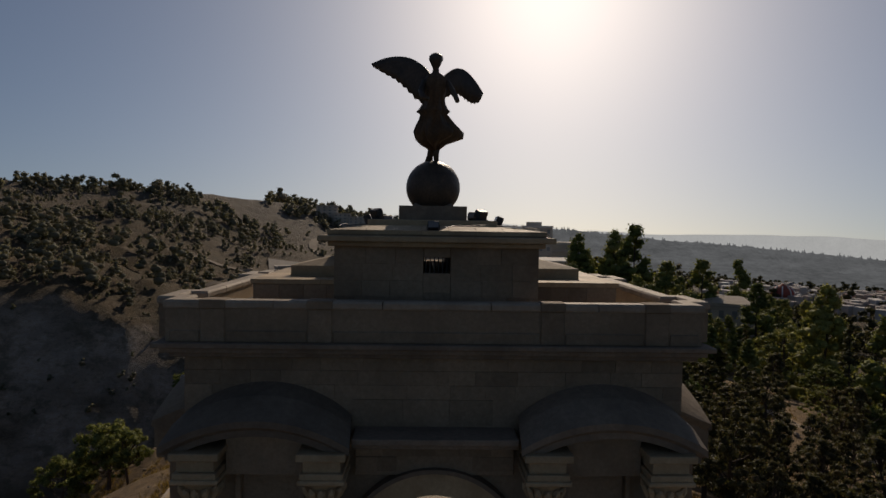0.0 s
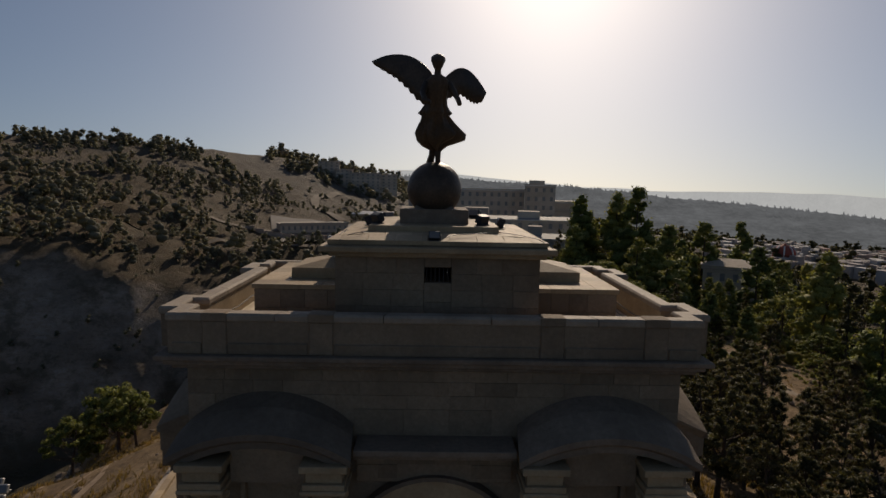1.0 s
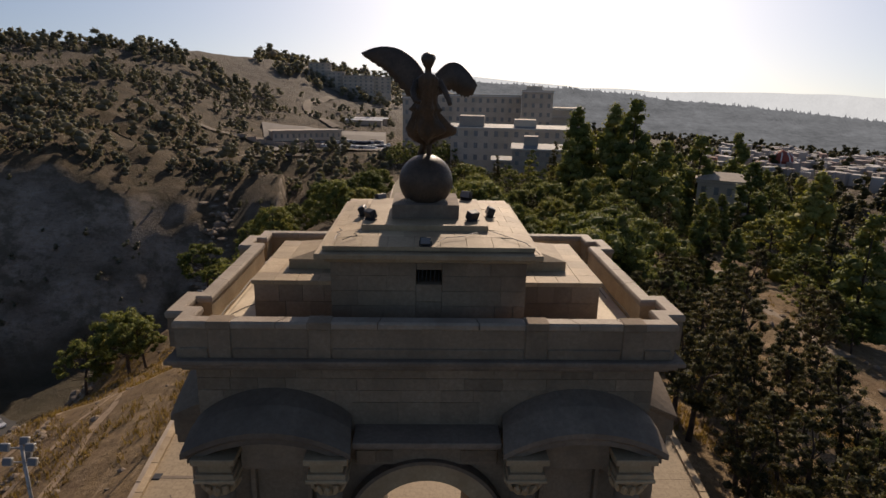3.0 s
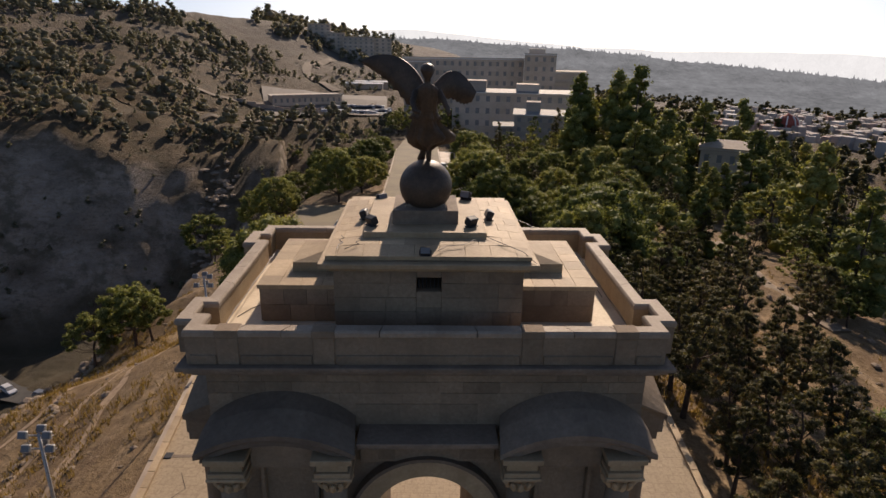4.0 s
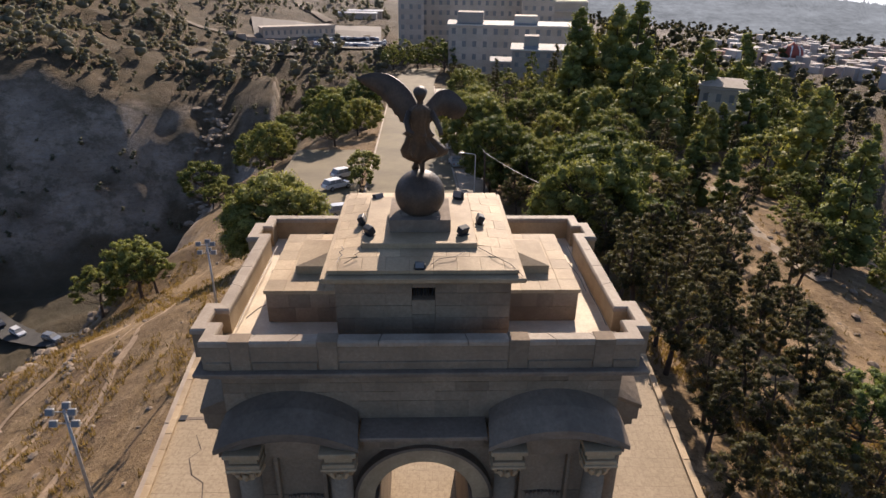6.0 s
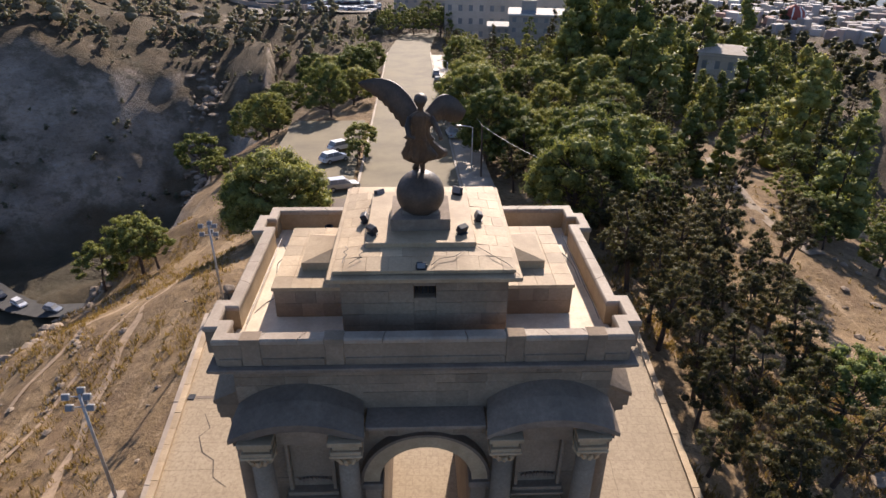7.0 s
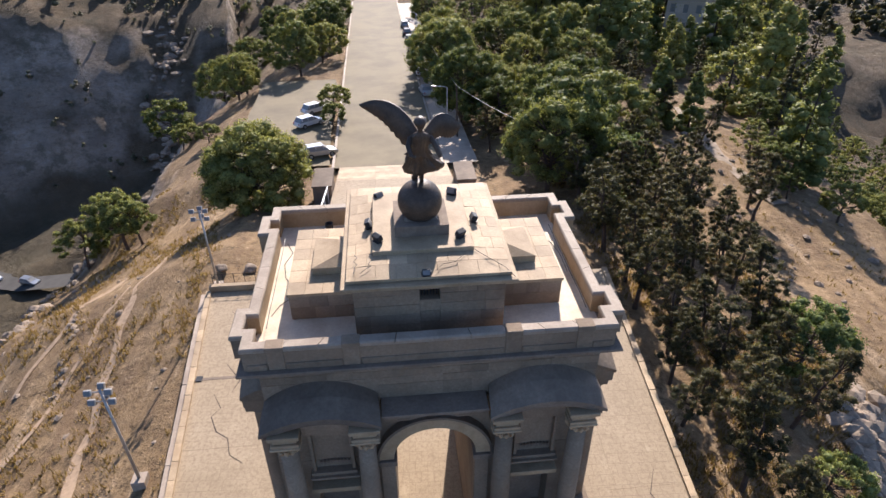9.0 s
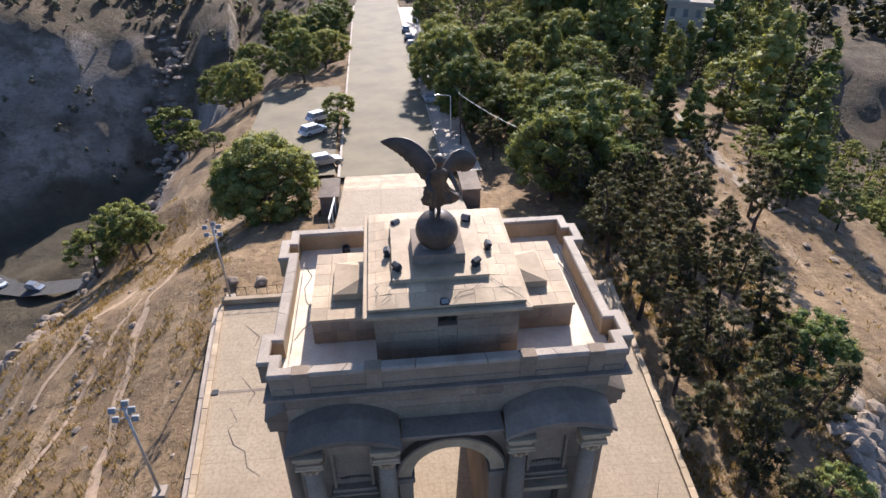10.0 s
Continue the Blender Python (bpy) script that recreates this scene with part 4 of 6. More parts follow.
        if k < 6:
            part("wire", tube(tube(bmesh.new(), [(x, 22.0, PLAZA + 1.05), (x + 0.75, 22.0, PLAZA + 0.15)], [0.008, 0.008], 4), [(x, 22.0, PLAZA + 0.15), (x + 0.75, 22.0, PLAZA + 1.05)], [0.008, 0.008], 4), BARK, fence)
    part("top_wire", tube(bmesh.new(), [(-14.2, 22.0, PLAZA + 1.05), (-9.7, 22.0, PLAZA + 1.05)], [0.02, 0.02], 5), BARK, fence)


build_road_edges()
strip("path", [(39.9, 38), (39.2, 43), (39.0, 51), (41, 60), (42.6, 69), (45.7, 82), (46, 96)], 1.2, lambda x, y: rough_z(x, y) + 0.12, plain_mat("path_dust", (0.25, 0.195, 0.135), 0.9, 0, 0.8, 0.3), "dusty footpath along the slope", "path", 0.8)
# worn trails along the dry slope beside the plaza
TRAIL = plain_mat("trodden_soil", (0.33, 0.235, 0.145), 0.95, 0, 2.5, 0.3)
for half, line in ((0.36, [(-21.4, 38.5), (-22.2, 34.0), (-22.6, 29.0), (-22.3, 25.0), (-21.5, 19.5), (-20.6, 14.0), (-19.8, 9.0), (-19.2, 4.0), (-19.0, -1.0)]),
                   (0.24, [(-24.3, 38.0), (-26.0, 33.5), (-27.4, 28.5), (-28.4, 24.0), (-29.4, 19.0)]),
                   (0.2, [(-23.6, 29.0), (-24.4, 24.5), (-24.6, 19.5), (-25.2, 14.0), (-26.2, 9.0)])):
    fine = [(np.interp(t, range(len(line)), [p[0] for p in line]) + 0.18 * math.sin(t * 5.1), np.interp(t, range(len(line)), [p[1] for p in line])) for t in np.arange(0, len(line) - 0.99, 0.25)]
    strip("path", fine, half, lambda x, y: rough_z(x, y) + 0.05, TRAIL, "narrow trodden trail in the dry slope", "trail", half * 0.8)
# tracks on the far slope
TRACK = plain_mat("track_dust", (0.175, 0.14, 0.1), 0.9, 0, 0.4, 0.25)


def polar(az, d):
    return d * math.sin(radians(az)), d * math.cos(radians(az))


strip("path", [polar(-24.5 + k * 0.68, 296 + 1.5 * math.sin(k * 0.5)) for k in range(20)], 2.0, lambda x, y: rough_z(x, y) + 0.5, TRACK, "pale dirt track across the far hillside", "track")
strip("path", [polar(-29 + k * 0.68, 252 + 1.0 * math.sin(k * 0.4)) for k in range(27)], 1.6, lambda x, y: rough_z(x, y) + 0.5, TRACK, "pale dirt track across the far hillside", "track")
strip("road", [polar(-8.4 - 0.09 * k - 2.0 * math.sin(k * 0.23), 356 + k * 7.6) for k in range(18)], 2.6, lambda x, y: rough_z(x, y) + 0.6, TRACK, "pale road climbing the far hillside", "road")


# ---- trees ----
def leaf_mesh(name, clumps, leaves, size, mat, seed, heart=0.67):
    """Many small leaf cards in clumps: clumps are (x, y, z, radius)."""
    rng = np.random.default_rng(seed)
    c = np.repeat(np.array([p[:3] for p in clumps]), leaves, 0)
    r = np.repeat(np.array([p[3] for p in clumps]), leaves)[:, None]
    n = len(c)
    d = rng.normal(size=(n, 3))
    d /= np.linalg.norm(d, axis=1)[:, None]
    pos = c + d * r * rng.uniform(0.5, 1.1, (n, 1)) * np.array([1, 1, 0.72])
    u = rng.normal(size=(n, 3))
    u /= np.linalg.norm(u, axis=1)[:, None]
    v = np.cross(u, d + 0.4 * rng.normal(size=(n, 3)))
    v /= np.linalg.norm(v, axis=1)[:, None]
    s = size * rng.uniform(0.6, 1.3, (n, 1))
    u, v = u * s, v * s * 0.55
    flip = np.sign(np.einsum("ij,ij->i", np.cross(u, v), d))[:, None]
    v = v * np.where(flip == 0, 1, flip)
    verts = np.concatenate([pos - u, pos - v, pos + u, pos + v * 0.9], 1).reshape(-1, 3)
    # each clump gets a dense solid core, added to block light through the crown
    phi = (1 + 5 ** 0.5) / 2
    ico = np.array([(-1, phi, 0), (1, phi, 0), (-1, -phi, 0), (1, -phi, 0), (0, -1, phi), (0, 1, phi), (0, -1, -phi), (0, 1, -phi), (phi, 0, -1), (phi, 0, 1), (-phi, 0, -1), (-phi, 0, 1)]) / math.hypot(1, phi)
    tri = np.array([(0, 11, 5), (0, 5, 1), (0, 1, 7), (0, 7, 10), (0, 10, 11), (1, 5, 9), (5, 11, 4), (11, 10, 2), (10, 7, 6), (7, 1, 8), (3, 9, 4), (3, 4, 2), (3, 2, 6), (3, 6, 8), (3, 8, 9), (4, 9, 5), (2, 4, 11), (6, 2, 10), (8, 6, 7), (9, 8, 1)])
    cc = np.array([p[:3] for p in clumps])
    rr = np.array([p[3] for p in clumps])
    cores = cc[:, None, :] + ico[None] * (rr[:, None, None] * heart) * rng.uniform(0.7, 1.15, (len(cc), 12, 1)) * np.array([1, 1, 0.72])
    faces = np.arange(4 * n).reshape(-1, 4).tolist() + (tri[None] + (4 * n + 12 * np.arange(len(cc)))[:, None, None]).reshape(-1, 3).tolist()
    me = bpy.data.meshes.new(name)
    me.from_pydata(np.concatenate([verts, cores.reshape(-1, 3)]).tolist(), [], faces)
    me.materials.append(mat)
    # leaves catch the light as the rounded clump they belong to
    outward = d + np.array([0, 0, 0.35]) + 0.35 * rng.normal(size=(n, 3))
    outward /= np.linalg.norm(outward, axis=1)[:, None]
    heart_n = np.tile(ico, (len(cc), 1))
    me.polygons.foreach_set("use_smooth", [True] * len(me.polygons))
    me.normals_split_custom_set_from_vertices(np.concatenate([np.repeat(outward, 4, 0), heart_n]).tolist())
    return me


def make_tree(name, seed, tall, crown_low, radius, n_clumps, leaves, leaf, mat, shape, label, lean=0.0, trunk=0.22):
    """Tapered trunk, limbs, and a clumped crown with gaps. Shapes: round, tall, cone."""
    rng = random.Random(seed)
    t = thing(name, label, "tree")
    top = Vector((lean * tall, lean * 0.5 * tall, tall))
    spine = [Vector((0, 0, -0.6))]
    for k in range(1, 6):
        f = k / 5
        spine.append(top * f * 0.9 + Vector((rng.uniform(-0.3, 0.3), rng.uniform(-0.3, 0.3), 0)) * (f * tall / 10))
    bm = tube(bmesh.new(), spine, [trunk * (1.25 - 1.1 * k / 5) for k in range(6)], 9)
    clumps = []
    lobes = [(rng.uniform(0, 6.28), rng.uniform(0.75, 1.2)) for _ in range(5)]
    for k in range(n_clumps):
        f = rng.random()
        a = rng.uniform(0, 2 * math.pi)
        if shape == "cone":
            z = crown_low + (tall - crown_low) * f
            w = radius * (1 - f) ** 0.7 * rng.uniform(0.5, 1.0) + 0.15
            rc = radius * 0.45 * (1.1 - 0.6 * f)
        elif shape == "tall":
            z = crown_low + (tall - crown_low) * f
            w = radius * (0.12 + 0.88 * math.sin(math.pi * min(1, f * 0.8 + 0.2)) ** 0.8) * rng.uniform(0.25, 1.0)
            rc = rng.uniform(0.55, 1.05) * radius * 0.30 * (1.15 - 0.55 * f)
        else:
            b = math.asin(rng.uniform(-0.55, 1.0))
            grow = rng.uniform(0.55, 1.0) ** 0.5
            lobe = 1 + 0.22 * sum(math.cos(a - l) * s for l, s in lobes) / 2
            z = crown_low + (tall - crown_low) * (0.38 + 0.58 * grow * math.sin(b))
            w = radius * grow * math.cos(b) * lobe
            rc = rng.uniform(0.5, 1.15) * radius * 0.2
        base = top * min(1, z / tall)
        p = Vector((base.x + w * math.cos(a), base.y + w * math.sin(a), z))
        clumps.append((p.x, p.y, p.z, rc))
        if k % 3 == 0 and shape != "cone":
            f0 = max(0.15, min(0.85, (z - w * 0.5) / tall))
            s0 = top * f0 * 0.9
            mid = s0.lerp(p, 0.5) + Vector((0, 0, -0.25))
            tube(bm, [s0, mid, p], [trunk * 0.42 * (1.1 - f0), trunk * 0.25, 0.03], 5)
    part("trunk", bm, BARK, t)
    crown = new("crown", leaf_mesh("crown", clumps, leaves, leaf, mat, seed))
    crown.parent = t
    return t


PINE_LABEL = "broad green pine with a rounded clumpy crown"
TALL_LABEL = "tall dark pine with bare lower trunk and ragged crown"
KINDS = {
    "hero": [make_tree("pine_tree", 17, 9.0, 0.0, 5.5, 260, 190, 0.125, PINE, "round", "large dense pine with a rounded crown behind the arch", 0.0, 0.35)],
    "round": [make_tree("pine_tree", 11, 10.5, 1.6, 5.6, 165, 120, 0.115, PINE, "round", PINE_LABEL), make_tree("pine_tree", 12, 9.5, 1.8, 5.0, 145, 120, 0.115, PINE, "round", PINE_LABEL, 0.05)],
    "small": [make_tree("pine_tree", 13, 6.2, 2.4, 2.9, 85, 120, 0.105, PINE, "round", "small green pine leaning on the cliff edge", 0.18, 0.15), make_tree("pine_tree", 14, 6.8, 2.6, 2.7, 80, 120, 0.105, PINE, "round", "small green pine leaning on the cliff edge", -0.12, 0.15)],
    "tall": [make_tree("pine_tree", 20 + k, 12.5 + k * 0.8, 4.2 + 0.4 * k, 2.9 + 0.25 * k, 60, 95, 0.125, PINE_DARK, "tall", TALL_LABEL, (-0.14, 0.1, 0.2)[k], 0.27) for k in range(3)],
    "cone": [make_tree("cypress_tree", 31, 12.0, 0.8, 1.9, 60, 70, 0.22, PINE_DARK, "cone", "dark narrow cypress tree")],
    "leafy": [make_tree("broadleaf_tree", 41, 7.0, 1.4, 3.6, 120, 120, 0.115, BROADLEAF, "round", "bright green broadleaf tree among the pines")],
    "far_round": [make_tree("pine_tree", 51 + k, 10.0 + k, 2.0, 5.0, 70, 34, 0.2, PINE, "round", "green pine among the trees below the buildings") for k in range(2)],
    # lighter needles on the far wood, partly standing in for haze
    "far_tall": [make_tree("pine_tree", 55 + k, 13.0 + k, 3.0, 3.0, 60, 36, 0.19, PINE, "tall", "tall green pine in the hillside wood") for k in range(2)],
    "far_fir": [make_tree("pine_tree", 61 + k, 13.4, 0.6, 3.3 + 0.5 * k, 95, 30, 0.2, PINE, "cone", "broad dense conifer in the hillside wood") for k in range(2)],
    "far_cone": [make_tree("cypress_tree", 59, 13.5, 0.5, 2.0, 50, 36, 0.19, PINE_DARK, "cone", "tall dark cypress in the hillside wood")],
}
used = set()


def plant(kind, x, y, size, rng, group, label="", turn=None):
    base = rng.choice(KINDS[kind])
    m = pose(x, y, rough_z(x, y) - 0.15, 0, 0, rng.uniform(0, 360) if turn is None else turn) @ Matrix.Diagonal((size, size, size * rng.uniform(0.92, 1.1), 1))
    if base.name in used:
        t = copy_thing(base, m)
    else:
        used.add(base.name)
        t = base
        t.matrix_basis = m
    tagged(t, label, "", group)
    return t


rng = random.Random(21)
for kind, x, y, size in (("hero", -14.9, 43.0, 0.95), ("small", -37.6, 48.5, 1.05), ("small", -31.4, 46.5, 1.1), ("small", -33.5, 50.5, 0.85), ("small", -36.2, 85.0, 1.3), ("small", -33.5, 78.0, 0.9), ("small", -28.8, 45.0, 0.8),
                         ("small", -8.9, 71.6, 0.81), ("small", -8.8, 66.6, 0.57), ("round", 15.0, 40.5, 1.02), ("round", 17.5, 46.5, 0.95), ("round", 19.5, 56.2, 0.95), ("round", 13.9, 62.9, 0.8), ("leafy", 23.4, 40.6, 0.85), ("leafy", 26.3, 13.5, 0.92), ("leafy", 20.5, 2.8, 0.56),
                         ("round", -26.5, 91.0, 0.72), ("round", -16.2, 97.1, 0.88), ("round", -29.0, 109.0, 0.85), ("round", -13.2, 108.6, 0.81), ("round", -20.8, 128.1, 1.11), ("round", -12.9, 124.7, 0.89), ("round", -33.1, 136.0, 0.87), ("round", -16.3, 141.0, 0.94), ("round", -11.5, 144.8, 0.82), ("small", -27.5, 72.0, 0.7), ("round", -36.0, 118.0, 0.85), ("round", -26.8, 149.8, 0.89)):
    plant(kind, x, y, size, rng, "trees beside the arch and the road")
for x, y in ((34.6, 34.5), (35.8, 37.5)):
    plant("tall", x, y, 0.55, rng, "trees by the footpath", "thin leaning pine beside the footpath")
for x, y in ((41.4, 39.5), (42.2, 43.0), (44.0, 47.5), (44.8, 35.5)):
    plant("small", x, y, 0.75, rng, "trees by the footpath")


def near_path(x, y, gap=4.5):
    off = x - float(np.interp(y, [0, 23, 33, 43, 51, 60, 96], [43, 42.6, 39.6, 39.2, 39, 41, 46]))
    return -gap < off < 4.0 and y < 104


def scatter(x0, x1, y0, y1, gap, want, kinds, sizes, group, ok, taken):
    done = tries = 0
    while done < want and tries < want * 30:
        tries += 1
        x, y = rng.uniform(x0, x1), rng.uniform(y0, y1)
        if not ok(x, y) or any((x - a) ** 2 + (y - b) ** 2 < gap * gap for a, b in taken):
            continue
        taken.append((x, y))
        plant(rng.choice(kinds), x, y, rng.uniform(*sizes), rng, group)
        done += 1


spots = [(14.0, 45.9), (19.5, 56.2), (12.7, 62.9), (23.4, 40.6), (26.3, 13.5), (20.5, 2.8)]
scatter(14.4, 28, -3, 42, 2.75, 74, ["tall"], (0.68, 0.98), "pines beside the plaza", lambda x, y: x > plaza_edge(y, 1) + 1.1 and x < 20 + 0.28 * max(0, y) and not (y < 8 and 18.5 < x < 25), spots)
scatter(8.7, 10.4, 66, 172, 4.6, 25, ["tall", "tall", "tall", "round"], (0.9, 1.1), "roadside trees", lambda x, y: True, spots)
scatter(10.0, 38, 44, 112, 5.4, 58, ["tall", "tall", "round", "tall"], (0.68, 0.98), "wood beside the road", lambda x, y: not near_path(x, y, 5) and x > 10, spots)
TALL_ONES = ((36, 132, 13.4), (42, 139, 14.6), (44, 130, 14.6), (45, 119, 13.5), (49, 123, 11.5), (44, 98, 10.0), (63, 139, 10.4), (62, 123, 8.9), (82.6, 146.4, 5.1), (74.5, 119.5, 5.9), (52.5, 95, 0.8), (56, 92, 0.4), (59, 104, -1.4), (55, 104, -1.0), (51, 72, 8.9), (57, 72, 9.4), (53, 61, 8.2), (46, 46, 6.2), (39, 100, 7.2), (34, 99, 6.1), (27, 88, 4.9), (36, 74, 4.8), (36, 63, 4.0), (19, 43, 6.4), (19, 35, 4.7), (40, 61, 2.3), (34, 132, 4.0))
BUILT = [(33, 217, 30), (34, 178, 14), (26, 180, 10), (67, 120, 10), (65, 86, 8), (20, 270, 36), (48, 268, 16)]
def before_villa(x, y):
    """The camera's line of sight to the villa, kept free of scattered trees."""
    return 24.8 < math.degrees(math.atan2(x, y + 13.7)) < 28.6 and 62 < y < 118


clear = lambda x, y: not before_villa(x, y) and not any(abs(x - a) < r and abs(y - b) < r * 0.6 + 4 for a, b, r in BUILT) and (abs(x) > 12 or y > 245)
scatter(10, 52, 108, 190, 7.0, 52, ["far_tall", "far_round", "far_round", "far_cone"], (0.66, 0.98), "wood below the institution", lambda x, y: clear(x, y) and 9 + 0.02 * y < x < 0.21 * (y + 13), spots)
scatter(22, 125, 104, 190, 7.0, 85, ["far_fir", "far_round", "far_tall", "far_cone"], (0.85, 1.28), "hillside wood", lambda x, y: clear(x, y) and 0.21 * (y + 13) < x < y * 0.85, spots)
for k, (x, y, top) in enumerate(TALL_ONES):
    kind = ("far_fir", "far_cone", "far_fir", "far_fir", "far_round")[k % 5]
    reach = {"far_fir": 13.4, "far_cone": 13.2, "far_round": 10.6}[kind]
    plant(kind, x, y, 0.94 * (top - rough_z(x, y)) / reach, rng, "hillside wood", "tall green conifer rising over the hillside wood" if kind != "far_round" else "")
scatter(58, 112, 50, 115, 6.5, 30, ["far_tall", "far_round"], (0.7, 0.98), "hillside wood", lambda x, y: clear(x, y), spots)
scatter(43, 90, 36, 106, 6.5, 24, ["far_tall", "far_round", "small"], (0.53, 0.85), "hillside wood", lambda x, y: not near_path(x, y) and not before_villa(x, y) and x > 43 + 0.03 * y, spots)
scatter(-50, -9, 146, 270, 8.5, 18, ["far_round", "far_tall", "far_round"], (0.42, 0.68), "trees below the car park", lambda x, y: clear(x, y) and -22 < math.degrees(math.atan2(x, y)) < -2.0 and math.hypot(x, y) < 232, spots)
for az, d, size in ((-1.7, 238, 1.5), (-0.4, 230, 1.35), (1.0, 234, 1.6), (2.0, 226, 1.3), (-2.6, 226, 1.2)):
    x, y = d * math.sin(radians(az)), d * math.cos(radians(az)) - 13.7
    plant("far_round", x, y, size, rng, "trees between the buildings")
scatter(-5, 58, 228, 250, 7.5, 14, ["far_round", "far_cone"], (0.6, 0.85), "trees between the buildings", lambda x, y: True, spots)


def far_woods(name, count, az0, az1, d0, d1, low, high, mat, label, seed, density=None):
    """Shrubs and trees too far and too many to count, one mesh."""
    rg = random.Random(seed)
    clumps = []
    while count > 0:
        az, d = rg.uniform(az0, az1), rg.uniform(d0, d1)
        if density and rg.random() > density(az, d):
            continue
        count -= 1
        x, y = polar(az, d)
        h = (low + (high - low) * rg.random() ** 1.6) * (1 if rg.random() < 0.85 else 1.5)
        z = rough_z(x, y)
        for k in range(3):
            f = (k + 0.5) / 3
            clumps.append((x + rg.uniform(-0.2, 0.2) * h, y + rg.uniform(-0.2, 0.2) * h, z + h * (0.2 + 0.65 * f), h * 0.31 * (1.15 - 0.4 * f)))
    me = leaf_mesh(name, clumps, 22, 0.05 * (low + high), mat, seed, 0.8)
    return tagged(new(name, me), label, "trees", kind="stuff")


def patchy(az, d):
    return max(0.05, 0.42 + 1.7 * noise.noise((az * 0.14, d * 0.045, 4)) + 0.5 * noise.noise((az * 0.9, d * 0.06, 8)))


far_woods("hillside_shrubs", 2000, -52, -3, 212, 437, 1.2, 6.4, SCRUB, "dark shrubs and low trees scattered over the far hillside", 1, lambda az, d: 0 if -16 < az < -3.6 and 262 < d < 352 else patchy(az, d))
far_woods("gorge_shrubs", 150, -54, -12.5, 160, 229, 1.0, 3.6, SCRUB, "dark scrub on the gorge wall", 6)
far_woods("skyline_trees", 90, -46, -13, 400, 437, 5, 9.5, SCRUB, "dark trees along the hill's skyline", 2, lambda az, d: 0.3 + 0.7 * (noise.noise((az * 0.5, 3, 0)) > 0.05))
# these pines take paler scrub leaves, painted haze at their distance
far_woods("hillside_pines", 330, -15, -1.5, 490, 760, 6, 11, SCRUB, "dense dark pines on the upper slope", 3)
far_woods("valley_trees", 1300, 11.5, 62, 240, 780, 4.5, 9, PINE_DARK, "trees between the houses in the hazy valley", 5, lambda az, d: 1.0 if d < 330 else 0.5)

# templates that found no place are not part of the scene
for kind in KINDS.values():
    for t in kind:
        if t.name not in used:
            for o in (*t.children_recursive, t):
                bpy.data.objects.remove(o)
strip("road", [(-118, 124), (-104, 113), (-95, 106), (-89, 102), (-80, 98), (-70, 96), (-61, 98)], 2.7, lambda x, y: float(height(x, y)) + 1.2, plain_mat("dark_asphalt", (0.07, 0.066, 0.06), 0.85, 0, 0.6, 0.2), "dark road at the bottom of the gorge", "road")


def grass_tufts():
    """Dry grass in tufts over the near slopes."""
    rg = np.random.default_rng(8)
    verts, faces = [], []
    def tuft(x, y):
        z = rough_z(x, y)
        for _ in range(5):
            a, h = rg.uniform(0, 6.28), rg.uniform(0.14, 0.42)
            dx, dy = math.cos(a), math.sin(a)
            ox, oy = x + rg.normal() * 0.12, y + rg.normal() * 0.12
            k = len(verts)
            verts.extend(((ox - dy * 0.05, oy + dx * 0.05, z - 0.05), (ox + dy * 0.05, oy - dx * 0.05, z - 0.05), (ox + dx * h * 0.6, oy + dy * h * 0.6, z + h)))
            faces.append((k, k + 1, k + 2))
    n = 0
    while n < 8500:
        y = rg.uniform(-4, 58)
        x = rg.uniform(float(cliff_x(y)), -13.5) if n % 5 < 2 else rg.uniform(13.5, 29 if n % 8 else 45)
        if x > 0 and (x < plaza_edge(min(y, 24), 1) + 0.8) or x < 0 and x > plaza_edge(min(y, 24), -1) - 1.0:
            continue
        if noise.noise((x * 0.35, y * 0.12, 2)) < -0.05:
            continue
        tuft(x, y)
        n += 1
    me = bpy.data.meshes.new("grass_tufts")
    me.from_pydata(verts, [], faces)
    me.materials.append(foliage_mat("dry_grass", (0.20, 0.125, 0.05), (0.40, 0.27, 0.115), (0.14, 0.11, 0.05)))
    tagged(new("grass_tufts", me), "dry straw-coloured grass tufts on the bare slopes", "grass", kind="stuff")


grass_tufts()


# ---- buildings ----
def shared_box(name, mat, bevel=0.0):
    """Mesh data of a one-metre cube that pieces share, each scaled to its size."""
    bm = bmesh.new()
    box(bm, -0.5, 0.5, -0.5, 0.5, -0.5, 0.5, bevel)
    me = bpy.data.meshes.new(name)
    bm.to_mesh(me)
    bm.free()
    me.materials.append(mat)
    return me


SHEET = plain_mat("grey_sheet_roof", (0.24, 0.23, 0.215), 0.7, 0, 0.8, 0.2)
WIN_DATA, FRAME_DATA = shared_box("pane", WINDOW), shared_box("window_frame", ROOF_WHITE)


def piece(name, data, parent, x0, x1, y0, y1, z0, z1, label=""):
    ob = new(name, data)
    ob.parent = parent
    ob.location = ((x0 + x1) / 2, (y0 + y1) / 2, (z0 + z1) / 2)
    ob.scale = (x1 - x0, y1 - y0, z1 - z0)
    if label:
        tagged(ob, label)
    return ob


